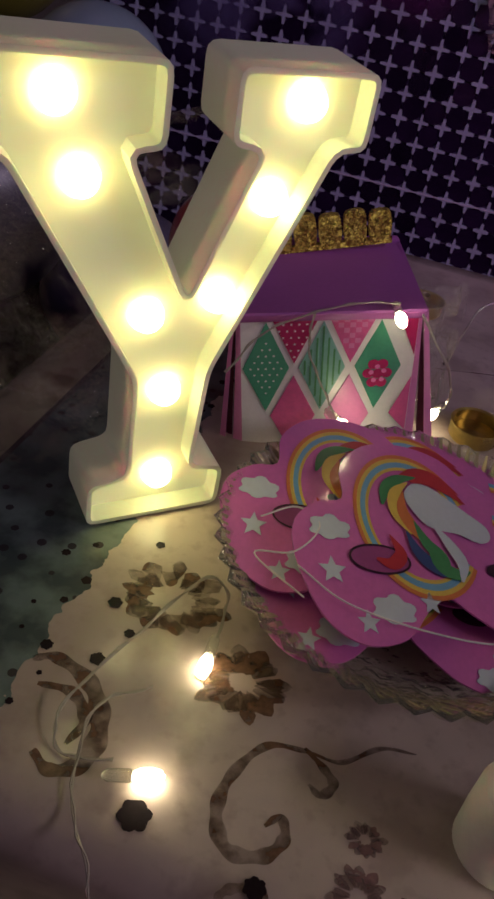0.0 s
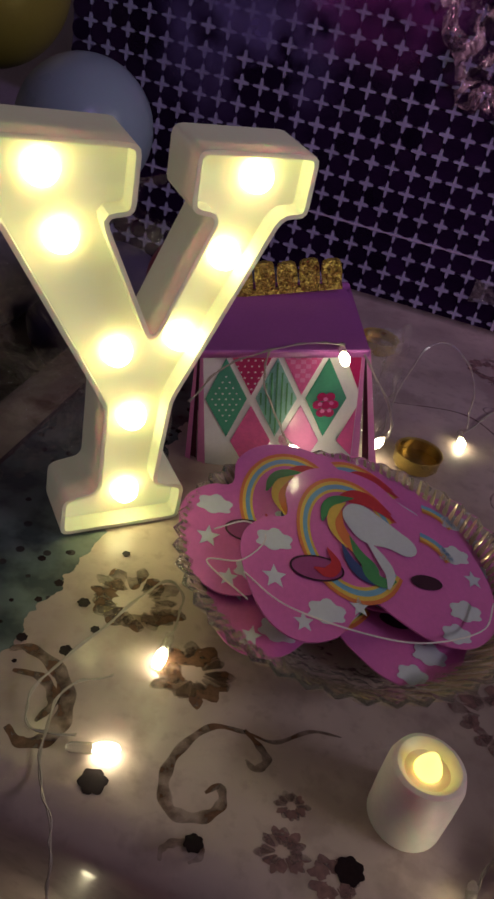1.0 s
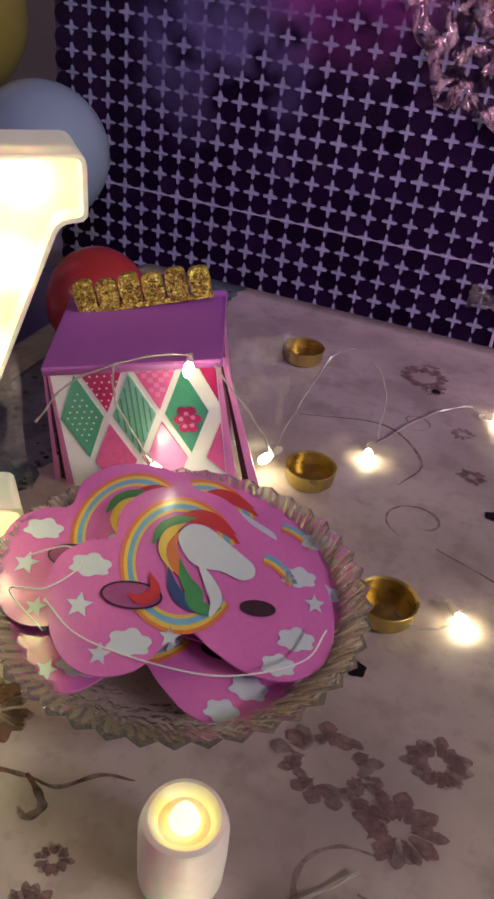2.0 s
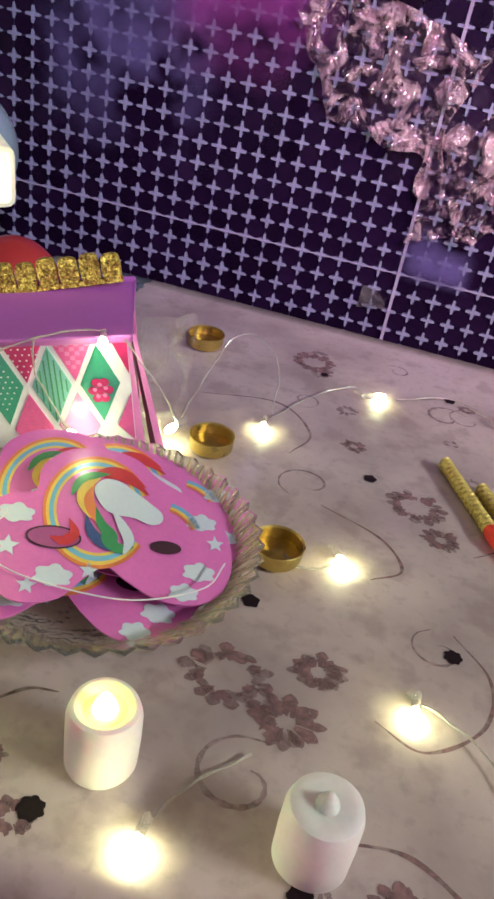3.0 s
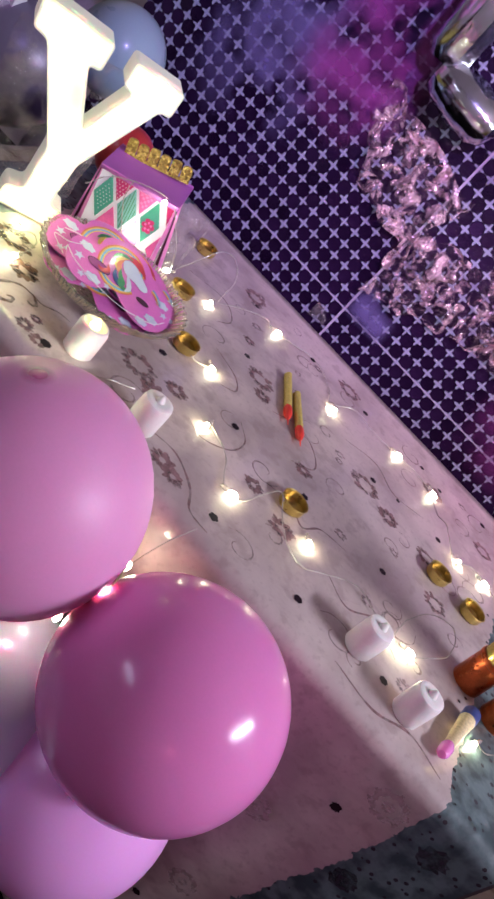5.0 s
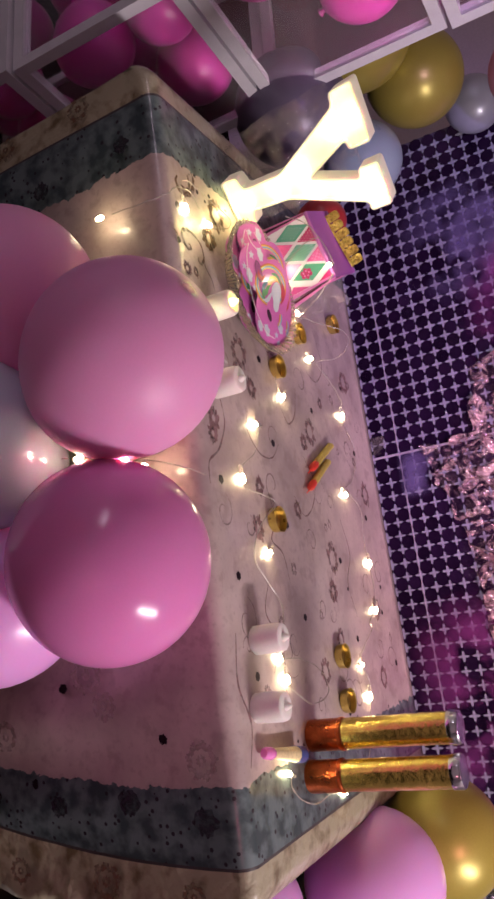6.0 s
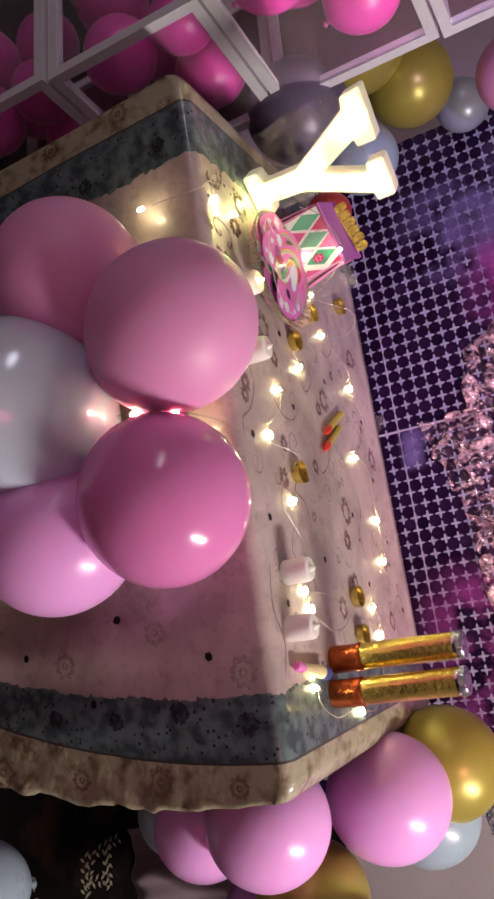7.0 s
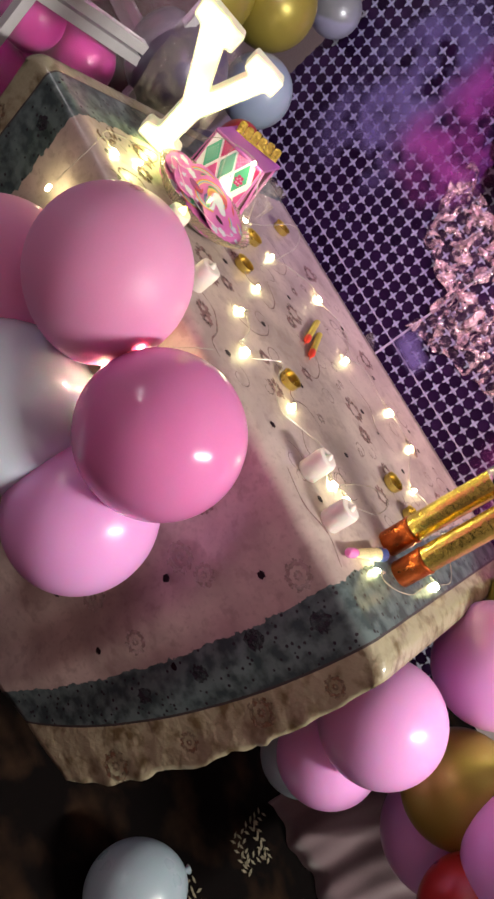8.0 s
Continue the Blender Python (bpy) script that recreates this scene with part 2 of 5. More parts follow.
M = {
    "lamp_plastic": material("lamp_plastic", (0.86, 0.84, 0.66), 0.35, vary=0.05, subsurface=0.25, coat=0.15, emission=(1.0, 0.92, 0.6), strength=0.16),
    "lamp_face": material("lamp_face", (0.86, 0.85, 0.62), 0.5, vary=0.05, subsurface=0.2, emission=(1.0, 0.93, 0.55), strength=0.55),
    "bulb": material("bulb", (1, 0.93, 0.7), 0.3, emission=(1.0, 0.87, 0.38), strength=32),
    "fairy": material("fairy", (1, 0.9, 0.7), 0.3, emission=(1.0, 0.83, 0.5), strength=75),
    "wire": material("wire", (0.75, 0.7, 0.62), 0.2, vary=0.1, transmission=0.5),
    "clear_cap": material("clear_cap", (0.95, 0.92, 0.85), 0.15, transmission=0.8, vary=0.03),
    "candle": material("candle", (0.84, 0.80, 0.76), 0.42, vary=0.05, subsurface=0.4, fine=250, bump=0.05),
    "flame": material("flame", (1, 0.85, 0.3), 0.4, emission=(1.0, 0.74, 0.18), strength=6.5),
    "flame_off": material("flame_off", (0.85, 0.82, 0.75), 0.35, subsurface=0.4),
    "gold": material("gold", (0.60, 0.47, 0.14), 0.3, 0.9, vary=0.15, bump=0.05),
    "gold_dark": material("gold_dark", (0.42, 0.28, 0.07), 0.35, 0.9, vary=0.2),
    "gold_foil": material("gold_foil", (0.76, 0.59, 0.15), 0.24, 0.92, vary=0.25, scale=90, bump=0.45, bump_scale=110),
    "copper_foil": material("copper_foil", (0.48, 0.11, 0.03), 0.3, 0.85, vary=0.25, scale=90, bump=0.5, bump_scale=160),
    "glitter": facet_foil("glitter", (0.95, 0.76, 0.12), 1.0, 1.0, 0.4, 1100, 1.0, 0.55, 0.45),
    "candle_gold": material("candle_gold", (0.56, 0.45, 0.11), 0.33, 0.35, vary=0.2, scale=90),
    "candle_red": material("candle_red", (0.75, 0.05, 0.03), 0.4, vary=0.12),
    "box_purple": material("box_purple", (0.46, 0.13, 0.47), 0.4, vary=0.06, coat=0.3),
    "box_pink": material("box_pink", (0.76, 0.25, 0.54), 0.4, vary=0.08, coat=0.3),
    "box_white": material("box_white", (0.86, 0.84, 0.86), 0.4, vary=0.05, coat=0.3),
    "box_green": material("box_green", (0.08, 0.36, 0.23), 0.4, vary=0.1, coat=0.3),
    "box_teal": material("box_teal", (0.24, 0.52, 0.46), 0.4, vary=0.1, coat=0.3),
    "box_crimson": material("box_crimson", (0.46, 0.015, 0.13), 0.4, vary=0.15, coat=0.3),
    "box_rose": material("box_rose", (0.72, 0.12, 0.36), 0.4, vary=0.15, coat=0.3),
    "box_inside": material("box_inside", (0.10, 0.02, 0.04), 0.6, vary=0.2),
    "mask_pink": material("mask_pink", (0.70, 0.17, 0.56), 0.35, vary=0.08, scale=25, coat=0.8, bump=0.12, bump_scale=60),
    "mask_edge": material("mask_edge", (0.45, 0.08, 0.28), 0.5, vary=0.1),
    "print_white": material("print_white", (0.66, 0.72, 0.84), 0.35, vary=0.05, coat=0.3),
    "print_blue": material("print_blue", (0.20, 0.45, 0.70), 0.35, vary=0.06, coat=0.3),
    "print_yellow": material("print_yellow", (0.80, 0.58, 0.12), 0.35, vary=0.06, coat=0.3),
    "print_orange": material("print_orange", (0.72, 0.22, 0.08), 0.35, vary=0.06, coat=0.3),
    "print_red": material("print_red", (0.55, 0.04, 0.06), 0.35, vary=0.1, coat=0.3),
    "print_green": material("print_green", (0.08, 0.30, 0.12), 0.35, vary=0.1, coat=0.3),
    "print_navy": material("print_navy", (0.05, 0.08, 0.25), 0.35, vary=0.1, coat=0.3),
    # shade seen through the mask eye holes, as flat colour; the second also edges them
    "eye_hole_shade": material("eye_hole_shade", (0.34, 0.07, 0.27), 0.5, vary=0.1),
    "eye_hole_dark": material("eye_hole_dark", (0.04, 0.01, 0.03), 0.5, vary=0.1),
    "elastic": material("elastic", (0.85, 0.82, 0.85), 0.6, vary=0.05),
    "crystal": material("crystal", (0.99, 0.98, 0.95), 0.04, transmission=0.92, vary=0.02, rough_vary=0.03, bump=0.9, bump_scale=140),
    "crystal_gilt": material("crystal_gilt", (0.94, 0.82, 0.56), 0.11, 0.5, transmission=0.35, vary=0.08, rough_vary=0.05),
    "print_brown": material("print_brown", (0.15, 0.085, 0.055), 0.45, vary=0.35, scale=90, worn=0.75, coat=0.05),
    "print_faint": material("print_faint", (0.33, 0.24, 0.235), 0.45, vary=0.3, scale=70, worn=0.8, coat=0.05),
    "print_mauve": material("print_mauve", (0.25, 0.15, 0.15), 0.45, vary=0.35, scale=90, worn=0.7, coat=0.05),
    "print_band": material("print_band", (0.03, 0.025, 0.035), 0.45, vary=0.3, scale=110, coat=0.05, worn=0.6),
    "print_black": material("print_black", (0.015, 0.008, 0.012), 0.45, vary=0.3, coat=0.05),
    "balloon_pink": material("balloon_pink", (0.77, 0.34, 0.61), 0.46, vary=0.03, scale=8, subsurface=0.8, rough_vary=0.02),
    "balloon_rose": material("balloon_rose", (0.74, 0.245, 0.56), 0.20, vary=0.03, scale=8, subsurface=0.8, rough_vary=0.02),
    "balloon_light": material("balloon_light", (0.84, 0.42, 0.84), 0.3, vary=0.025, scale=8, coat=0.12, subsurface=0.6, rough_vary=0.005),
    "balloon_hot": material("balloon_hot", (0.62, 0.04, 0.36), 0.28, vary=0.025, scale=8, coat=0.12, subsurface=0.3, rough_vary=0.005),
    "balloon_spot": material("balloon_spot", (0.68, 0.10, 0.40), 0.3, vary=0.1, scale=60),
    "balloon_pearl": material("balloon_pearl", (0.42, 0.45, 0.55), 0.33, 0.25, vary=0.05, scale=8, coat=0.3, rough_vary=0.05),
    "balloon_silver": material("balloon_silver", (0.68, 0.79, 0.92), 0.2, 0.15, vary=0.03, scale=8, coat=0.3, subsurface=0.3, rough_vary=0.02),
    "balloon_white": material("balloon_white", (0.33, 0.43, 0.49), 0.3, vary=0.05, scale=8, coat=0.3, subsurface=0.3),
    "balloon_chrome": material("balloon_chrome", (0.17, 0.15, 0.22), 0.36, 0.35, vary=0.08, scale=8),
    "balloon_gold": material("balloon_gold", (0.38, 0.33, 0.06), 0.34, 0.32, vary=0.08, scale=8),
    "balloon_red": material("balloon_red", (0.42, 0.03, 0.03), 0.3, vary=0.08, scale=8, coat=0.3),
    "balloon_knot": material("balloon_knot", (0.45, 0.05, 0.25), 0.4, vary=0.1),
    "frame_white": material("frame_white", (0.70, 0.70, 0.74), 0.45, vary=0.08),
    "sequin": material("sequin", (0.05, 0.02, 0.085), 0.22, 0.6, vary=0.3, scale=30, random_tone=0.5, rough_vary=0.1),
    "sequin_back": material("sequin_back", (0.13, 0.11, 0.18), 0.6, vary=0.12, scale=20),
    "hook": material("hook", (0.41, 0.43, 0.57), 0.4, vary=0.15, scale=20, random_tone=0.15),
    "seam": material("seam", (0.62, 0.58, 0.70), 0.4, vary=0.1),
    "silver_foil": material("silver_foil", (0.72, 0.74, 0.78), 0.16, 1.0, vary=0.08, bump=0.6, bump_scale=45),
    "pink_foil": facet_foil("pink_foil", (1.0, 0.76, 0.76), 0.02, 0.86, 0.20, 160, 0.7, 0.35, 0.25, 0.35),
    # coloured reflections of the sequin wall, painted as tinted sheets
    "violet_reflection": soft_reflection("violet_reflection", (0.34, 0.29, 0.64), 0.5, 9),
    "magenta_reflection": soft_reflection("magenta_reflection", (0.56, 0.11, 0.50), 0.5, 9),
    "bag_film": clear_film("bag_film", (0.80, 0.76, 0.70), 0.0, 0.24, 0.12, 22, 0.7),
    "pane": material("pane", (0.95, 0.92, 0.96), 0.05, transmission=0.95, vary=0.02, rough_vary=0.02),
    "horn_paper": material("horn_paper", (0.74, 0.62, 0.34), 0.45, vary=0.3, scale=50),
    "curtain": material("curtain", (0.21, 0.15, 0.17), 0.7, vary=0.15, scale=12, sheen=0.3),
    # kept pale so the surrounding room shell bounces fill light onto the table
    "wall": material("wall", (0.66, 0.58, 0.60), 0.8, vary=0.1, scale=5, fine=120, bump=0.15),
    "wood": material("wood", (0.16, 0.08, 0.05), 0.5, vary=0.25, scale=14),
}


def cloth_material():
    """Printed beige cloth under clear plastic: pale field, dark teal band, beige rim."""
    m = bpy.data.materials.new("tablecloth")
    m.use_nodes = True
    nt = m.node_tree
    link = nt.links.new
    b = nt.nodes["Principled BSDF"]

    def math_node(op, a, c=None):
        n = nt.nodes.new("ShaderNodeMath")
        n.operation = op
        for k, v in enumerate((a, c)):
            if v is None:
                continue
            if isinstance(v, (int, float)):
                n.inputs[k].default_value = v
            else:
                link(v, n.inputs[k])
        return n.outputs[0]

    def noise_node(scale, detail=4):
        n = nt.nodes.new("ShaderNodeTexNoise")
        n.inputs["Scale"].default_value, n.inputs["Detail"].default_value = scale, detail
        link(tc.outputs["Object"], n.inputs["Vector"])
        return n.outputs["Fac"]

    def mix(fac, a, c):
        n = nt.nodes.new("ShaderNodeMix")
        n.data_type = "RGBA"
        link(fac, n.inputs[0])
        for k, v in ((6, a), (7, c)):
            if isinstance(v, tuple):
                n.inputs[k].default_value = (*v, 1)
            else:
                link(v, n.inputs[k])
        return n.outputs[2]

    tc = nt.nodes.new("ShaderNodeTexCoord")
    xyz = nt.nodes.new("ShaderNodeSeparateXYZ")
    link(tc.outputs["UV"], xyz.inputs[0])
    x = xyz.outputs["X"]
    left = math_node("ADD", x, 0.185)
    right = math_node("SUBTRACT", 0.940, x)
    edge = math_node("MINIMUM", left, right)
    ragged = math_node("ADD", edge, math_node("MULTIPLY", math_node("SUBTRACT", noise_node(24, 3), 0.5), 0.016))
    ragged = math_node("ADD", ragged, math_node("MULTIPLY", math_node("SUBTRACT", noise_node(85, 2), 0.5), 0.016))
    field = math_node("GREATER_THAN", ragged, 0.146)
    band = math_node("GREATER_THAN", edge, 0.054)
    seam = math_node("LESS_THAN", math_node("ABSOLUTE", math_node("SUBTRACT", edge, 0.054)), 0.0018)

    def spots(scale, lo, hi):
        r = nt.nodes.new("ShaderNodeMapRange")
        r.inputs["From Min"].default_value, r.inputs["From Max"].default_value = lo, hi
        link(noise_node(scale), r.inputs["Value"])
        return r.outputs[0]

    pale = mix(spots(11, 0.38, 0.64), (0.59, 0.49, 0.455), (0.41, 0.33, 0.31))
    pale = mix(math_node("MULTIPLY", spots(38, 0.54, 0.66), 0.45), pale, (0.30, 0.22, 0.20))
    pale = mix(math_node("MULTIPLY", spots(120, 0.55, 0.70), 0.35), pale, (0.32, 0.24, 0.22))
    teal = mix(spots(45, 0.40, 0.62), (0.13, 0.18, 0.185), (0.04, 0.065, 0.07))
    v = nt.nodes.new("ShaderNodeTexVoronoi")
    v.inputs["Scale"].default_value = 75
    link(tc.outputs["Object"], v.inputs["Vector"])
    teal = mix(math_node("LESS_THAN", v.outputs["Distance"], 0.2), teal, (0.015, 0.012, 0.02))
    rim = mix(spots(34, 0.48, 0.68), (0.40, 0.37, 0.25), (0.16, 0.12, 0.06))
    colour = mix(field, mix(band, rim, teal), pale)
    colour = mix(seam, colour, (0.06, 0.05, 0.05))
    link(colour, b.inputs["Base Color"])
    r = nt.nodes.new("ShaderNodeMapRange")
    r.inputs["To Min"].default_value, r.inputs["To Max"].default_value = 0.38, 0.62
    link(noise_node(16), r.inputs["Value"])
    link(r.outputs[0], b.inputs["Roughness"])
    b.inputs["Coat Weight"].default_value = 0.55
    b.inputs["Coat Roughness"].default_value = 0.15
    bp = nt.nodes.new("ShaderNodeBump")
    bp.inputs["Strength"].default_value, bp.inputs["Distance"].default_value = 0.35, 0.006
    rim_folds = math_node("MULTIPLY", math_node("SUBTRACT", 1.0, band), math_node("MULTIPLY", noise_node(75, 4), 1.5))
    link(math_node("ADD", math_node("ADD", noise_node(22, 3), math_node("MULTIPLY", noise_node(60, 3), 0.25)), rim_folds), bp.inputs["Height"])
    link(bp.outputs["Normal"], b.inputs["Normal"])
    return m


def carpet_material():
    m = bpy.data.materials.new("carpet")
    m.use_nodes = True
    nt = m.node_tree
    link = nt.links.new
    b = nt.nodes["Principled BSDF"]
    tc = nt.nodes.new("ShaderNodeTexCoord")
    n = nt.nodes.new("ShaderNodeTexNoise")
    n.inputs["Scale"].default_value, n.inputs["Detail"].default_value = 9, 6
    link(tc.outputs["Object"], n.inputs["Vector"])
    ramp = nt.nodes.new("ShaderNodeValToRGB")
    e = ramp.color_ramp.elements
    e[0].position, e[0].color = 0.5, (0.005, 0.004, 0.004, 1)
    e[1].position, e[1].color = 0.75, (0.035, 0.02, 0.012, 1)
    link(n.outputs["Fac"], ramp.inputs[0])
    link(ramp.outputs[0], b.inputs["Base Color"])
    b.inputs["Roughness"].default_value = 0.95
    fine = nt.nodes.new("ShaderNodeTexNoise")
    fine.inputs["Scale"].default_value = 600
    link(tc.outputs["Object"], fine.inputs["Vector"])
    bp = nt.nodes.new("ShaderNodeBump")
    bp.inputs["Strength"].default_value, bp.inputs["Distance"].default_value = 0.8, 0.003
    link(fine.outputs["Fac"], bp.inputs["Height"])
    link(bp.outputs["Normal"], b.inputs["Normal"])
    return m


for key in ("print_brown", "print_mauve", "print_faint", "print_black", "print_band"):
    M[key].node_tree.nodes["Principled BSDF"].inputs["Specular IOR Level"].default_value = 0.12
spot_nodes = M["balloon_spot"].node_tree
reach = spot_nodes.nodes.new("ShaderNodeVectorMath")
reach.operation = "LENGTH"
flat = spot_nodes.nodes.new("ShaderNodeVectorMath")
flat.operation = "MULTIPLY"
flat.inputs[1].default_value = (1, 1, 0)
fade = spot_nodes.nodes.new("ShaderNodeMapRange")
fade.inputs["From Min"].default_value, fade.inputs["From Max"].default_value = 0.002, 0.0165
fade.inputs["To Min"].default_value, fade.inputs["To Max"].default_value = 0.75, 0.0
spot_nodes.links.new(spot_nodes.nodes["Texture Coordinate"].outputs["Object"], flat.inputs[0])
spot_nodes.links.new(flat.outputs[0], reach.inputs[0])
spot_nodes.links.new(reach.outputs["Value"], fade.inputs["Value"])
spot_nodes.links.new(fade.outputs[0], spot_nodes.nodes["Principled BSDF"].inputs["Alpha"])
M["cloth"], M["carpet"] = cloth_material(), carpet_material()
M["carpet"].node_tree.nodes["Principled BSDF"].inputs["Specular IOR Level"].default_value = 0.05
M["sprig"] = material("sprig", (0.22, 0.20, 0.14), 0.9, vary=0.3)

# ---- building helpers ----


def link_mesh(name, bm, mat, smooth=True):
    bmesh.ops.recalc_face_normals(bm, faces=bm.faces)
    me = bpy.data.meshes.new(name)
    bm.to_mesh(me)
    bm.free()
    for mm in (mat if isinstance(mat, (list, tuple)) else [mat]):
        me.materials.append(mm)
    if smooth:
        me.polygons.foreach_set("use_smooth", [True] * len(me.polygons))
        me.set_sharp_from_angle(angle=radians(38))
    return new(name, me)


def part(name, bm, mat, parent, label="", smooth=True):
    """One mesh under a thing or a part; its points are given in the thing's own space."""
    ob = link_mesh(name, bm, mat, smooth)
    ob.parent = parent
    if label:
        tagged(ob, label)
    return ob


def thing(name, m, label, category, group="", kind=""):
    ob = new(name)
    ob.empty_display_size = 0.02
    ob.matrix_world = m
    return tagged(ob, label, category, group, kind)


def box(bm, lo, hi, m=None):
    r = bmesh.ops.create_cube(bm, size=1)
    for v in r["verts"]:
        v.co = Vector([lo[k] + (v.co[k] + 0.5) * (hi[k] - lo[k]) for k in range(3)])
        if m:
            v.co = m @ v.co
    return bm


def lathe(profile, n=32, m=None, bm=None, ripple=None):
    """A turned body; profile: (radius, height), closed at radius 0."""
    bm = bm or bmesh.new()
    rings = []
    for r, z in profile:
        if r < 1e-6:
            ring = [bm.verts.new((0, 0, z))]
        else:
            ring = []
            for k in range(n):
                a = 2 * math.pi * k / n
                rr = r * (1 + (ripple(a, z) if ripple else 0))
                ring.append(bm.verts.new((rr * math.cos(a), rr * math.sin(a), z)))
        rings.append(ring)
    for a, b in zip(rings, rings[1:]):
        for k in range(n):
            q = [a[k % len(a)], a[(k + 1) % len(a)], b[(k + 1) % len(b)], b[k % len(b)]]
            q = list(dict.fromkeys(q))
            if len(q) > 2:
                bm.faces.new(q)
    if m:
        for ring in rings:
            for v in ring:
                v.co = m @ v.co
    return bm


def plate(points, depth, z=0.0, bm=None):
    """An outline in x, y made solid from z to z + depth."""
    bm = bm or bmesh.new()
    low = [bm.verts.new((x, y, z)) for x, y in points]
    high = [bm.verts.new((x, y, z + depth)) for x, y in points]
    bm.faces.new(high)
    bm.faces.new(list(reversed(low)))
    for k in range(len(points)):
        bm.faces.new((low[k], low[(k + 1) % len(points)], high[(k + 1) % len(points)], high[k]))
    return bm


def rounded(points, radius, steps=4):
    """An outline with its corners rounded."""
    out = []
    n = len(points)
    for k in range(n):
        p, a, c = Vector(points[k]), Vector(points[k - 1]), Vector(points[(k + 1) % n])
        r = min(radius, 0.45 * (a - p).length, 0.45 * (c - p).length)
        s, e = p + (a - p).normalized() * r, p + (c - p).normalized() * r
        for i in range(steps + 1):
            t = i / steps
            out.append(tuple((1 - t) ** 2 * s + 2 * t * (1 - t) * p + t * t * e))
    return out


def smooth_loop(points, steps=4):
    """A closed smooth curve through the points."""
    n, out = len(points), []
    for k in range(n):
        p0, p1, p2, p3 = [Vector(points[(k + j) % n]) for j in (-1, 0, 1, 2)]
        for i in range(steps):
            t = i / steps
            out.append(tuple(0.5 * (2 * p1 + (p2 - p0) * t + (2 * p0 - 5 * p1 + 4 * p2 - p3) * t * t + (3 * p1 - p0 - 3 * p2 + p3) * t ** 3)))
    return out


def tube(points, radius, sides=6, bm=None, closed=False):
    """A round wire along points."""
    bm = bm or bmesh.new()
    pts = [Vector(p) for p in points]
    rings = []
    for k, p in enumerate(pts):
        d = (pts[min(k + 1, len(pts) - 1)] - pts[max(k - 1, 0)]).normalized()
        u = d.orthogonal().normalized() if abs(d.z) > 0.95 else d.cross(Vector((0, 0, 1))).normalized()
        w = d.cross(u)
        rings.append([bm.verts.new(p + radius * (math.cos(2 * math.pi * i / sides) * u + math.sin(2 * math.pi * i / sides) * w)) for i in range(sides)])
    for a, b in zip(rings, rings[1:]):
        for i in range(sides):
            bm.faces.new((a[i], a[(i + 1) % sides], b[(i + 1) % sides], b[i]))
    bm.faces.new(rings[0])
    bm.faces.new(rings[-1])
    return bm


def glide(points, steps=8):
    """An open smooth curve through the points."""
    pts = [Vector(p) for p in points]
    pts = [2 * pts[0] - pts[1]] + pts + [2 * pts[-1] - pts[-2]]
    out = []
    for k in range(1, len(pts) - 2):
        p0, p1, p2, p3 = pts[k - 1:k + 3]
        for i in range(steps):
            t = i / steps
            out.append(0.5 * (2 * p1 + (p2 - p0) * t + (2 * p0 - 5 * p1 + 4 * p2 - p3) * t * t + (3 * p1 - p0 - 3 * p2 + p3) * t ** 3))
    return out + [pts[-2]]


TOP = 0.75

# ---- room ----
bm = box(bmesh.new(), (-2.2, -2.4, -0.1), (2.6, 2.2, 0))
tagged(link_mesh("floor", bm, M["carpet"], False), "black carpet with pale sprigs", "floor", kind="structure")
bm = box(bmesh.new(), (-2.2, -2.4, 2.6), (2.6, 2.2, 2.7))
tagged(link_mesh("ceiling", bm, M["wall"], False), "plain dim ceiling", "ceiling", kind="structure")
for wname, lo, hi in (("wall_north", (-2.2, 2.1, 0), (2.6, 2.2, 2.6)), ("wall_south", (-2.2, -2.4, 0), (2.6, -2.3, 2.6)),
                      ("wall_west", (-2.2, -2.3, 0), (-2.1, 2.1, 2.6)), ("wall_east", (2.5, -2.3, 0), (2.6, 2.1, 2.6))):
    tagged(link_mesh(wname, box(bmesh.new(), lo, hi), M["wall"], False), "plain dim painted wall", "wall", kind="structure")

# ---- shimmer wall ----
WALL_Y, PITCH, WX0, WZ0 = 1.55, 0.0372, 0.2235 - 24 * 0.0372, 0.634 - 16 * 0.0372
COLS, ROWS_UP = 51, 42
S = PITCH / 0.0247
shimmer = thing("shimmer_wall", pose(0, WALL_Y, 0), "dark violet sequin disc backdrop standing behind the table", "backdrop", kind="structure")
wx1, wz1 = WX0 + COLS * PITCH, WZ0 + ROWS_UP * PITCH
part("backing", box(bmesh.new(), (WX0, 0, WZ0), (wx1, 0.02, wz1)), M["sequin_back"], shimmer, "pale lavender grid panel")
for sx in (WX0 + 0.01, wx1 - 0.03):
    part("post", box(bmesh.new(), (sx, 0.021, 0), (sx + 0.02, 0.045, wz1)), M["wood"], shimmer)
for k in (24,):
    x = WX0 + k * PITCH
    part("panel_seam", box(bmesh.new(), (x - 0.0028, -0.0099, WZ0), (x + 0.0028, -0.0005, wz1)), M["seam"], shimmer)
part("panel_seam", box(bmesh.new(), (WX0, -0.0087, WZ0 + 16 * PITCH - 0.0008), (wx1, -0.0005, WZ0 + 16 * PITCH + 0.0008)), M["seam"], shimmer)


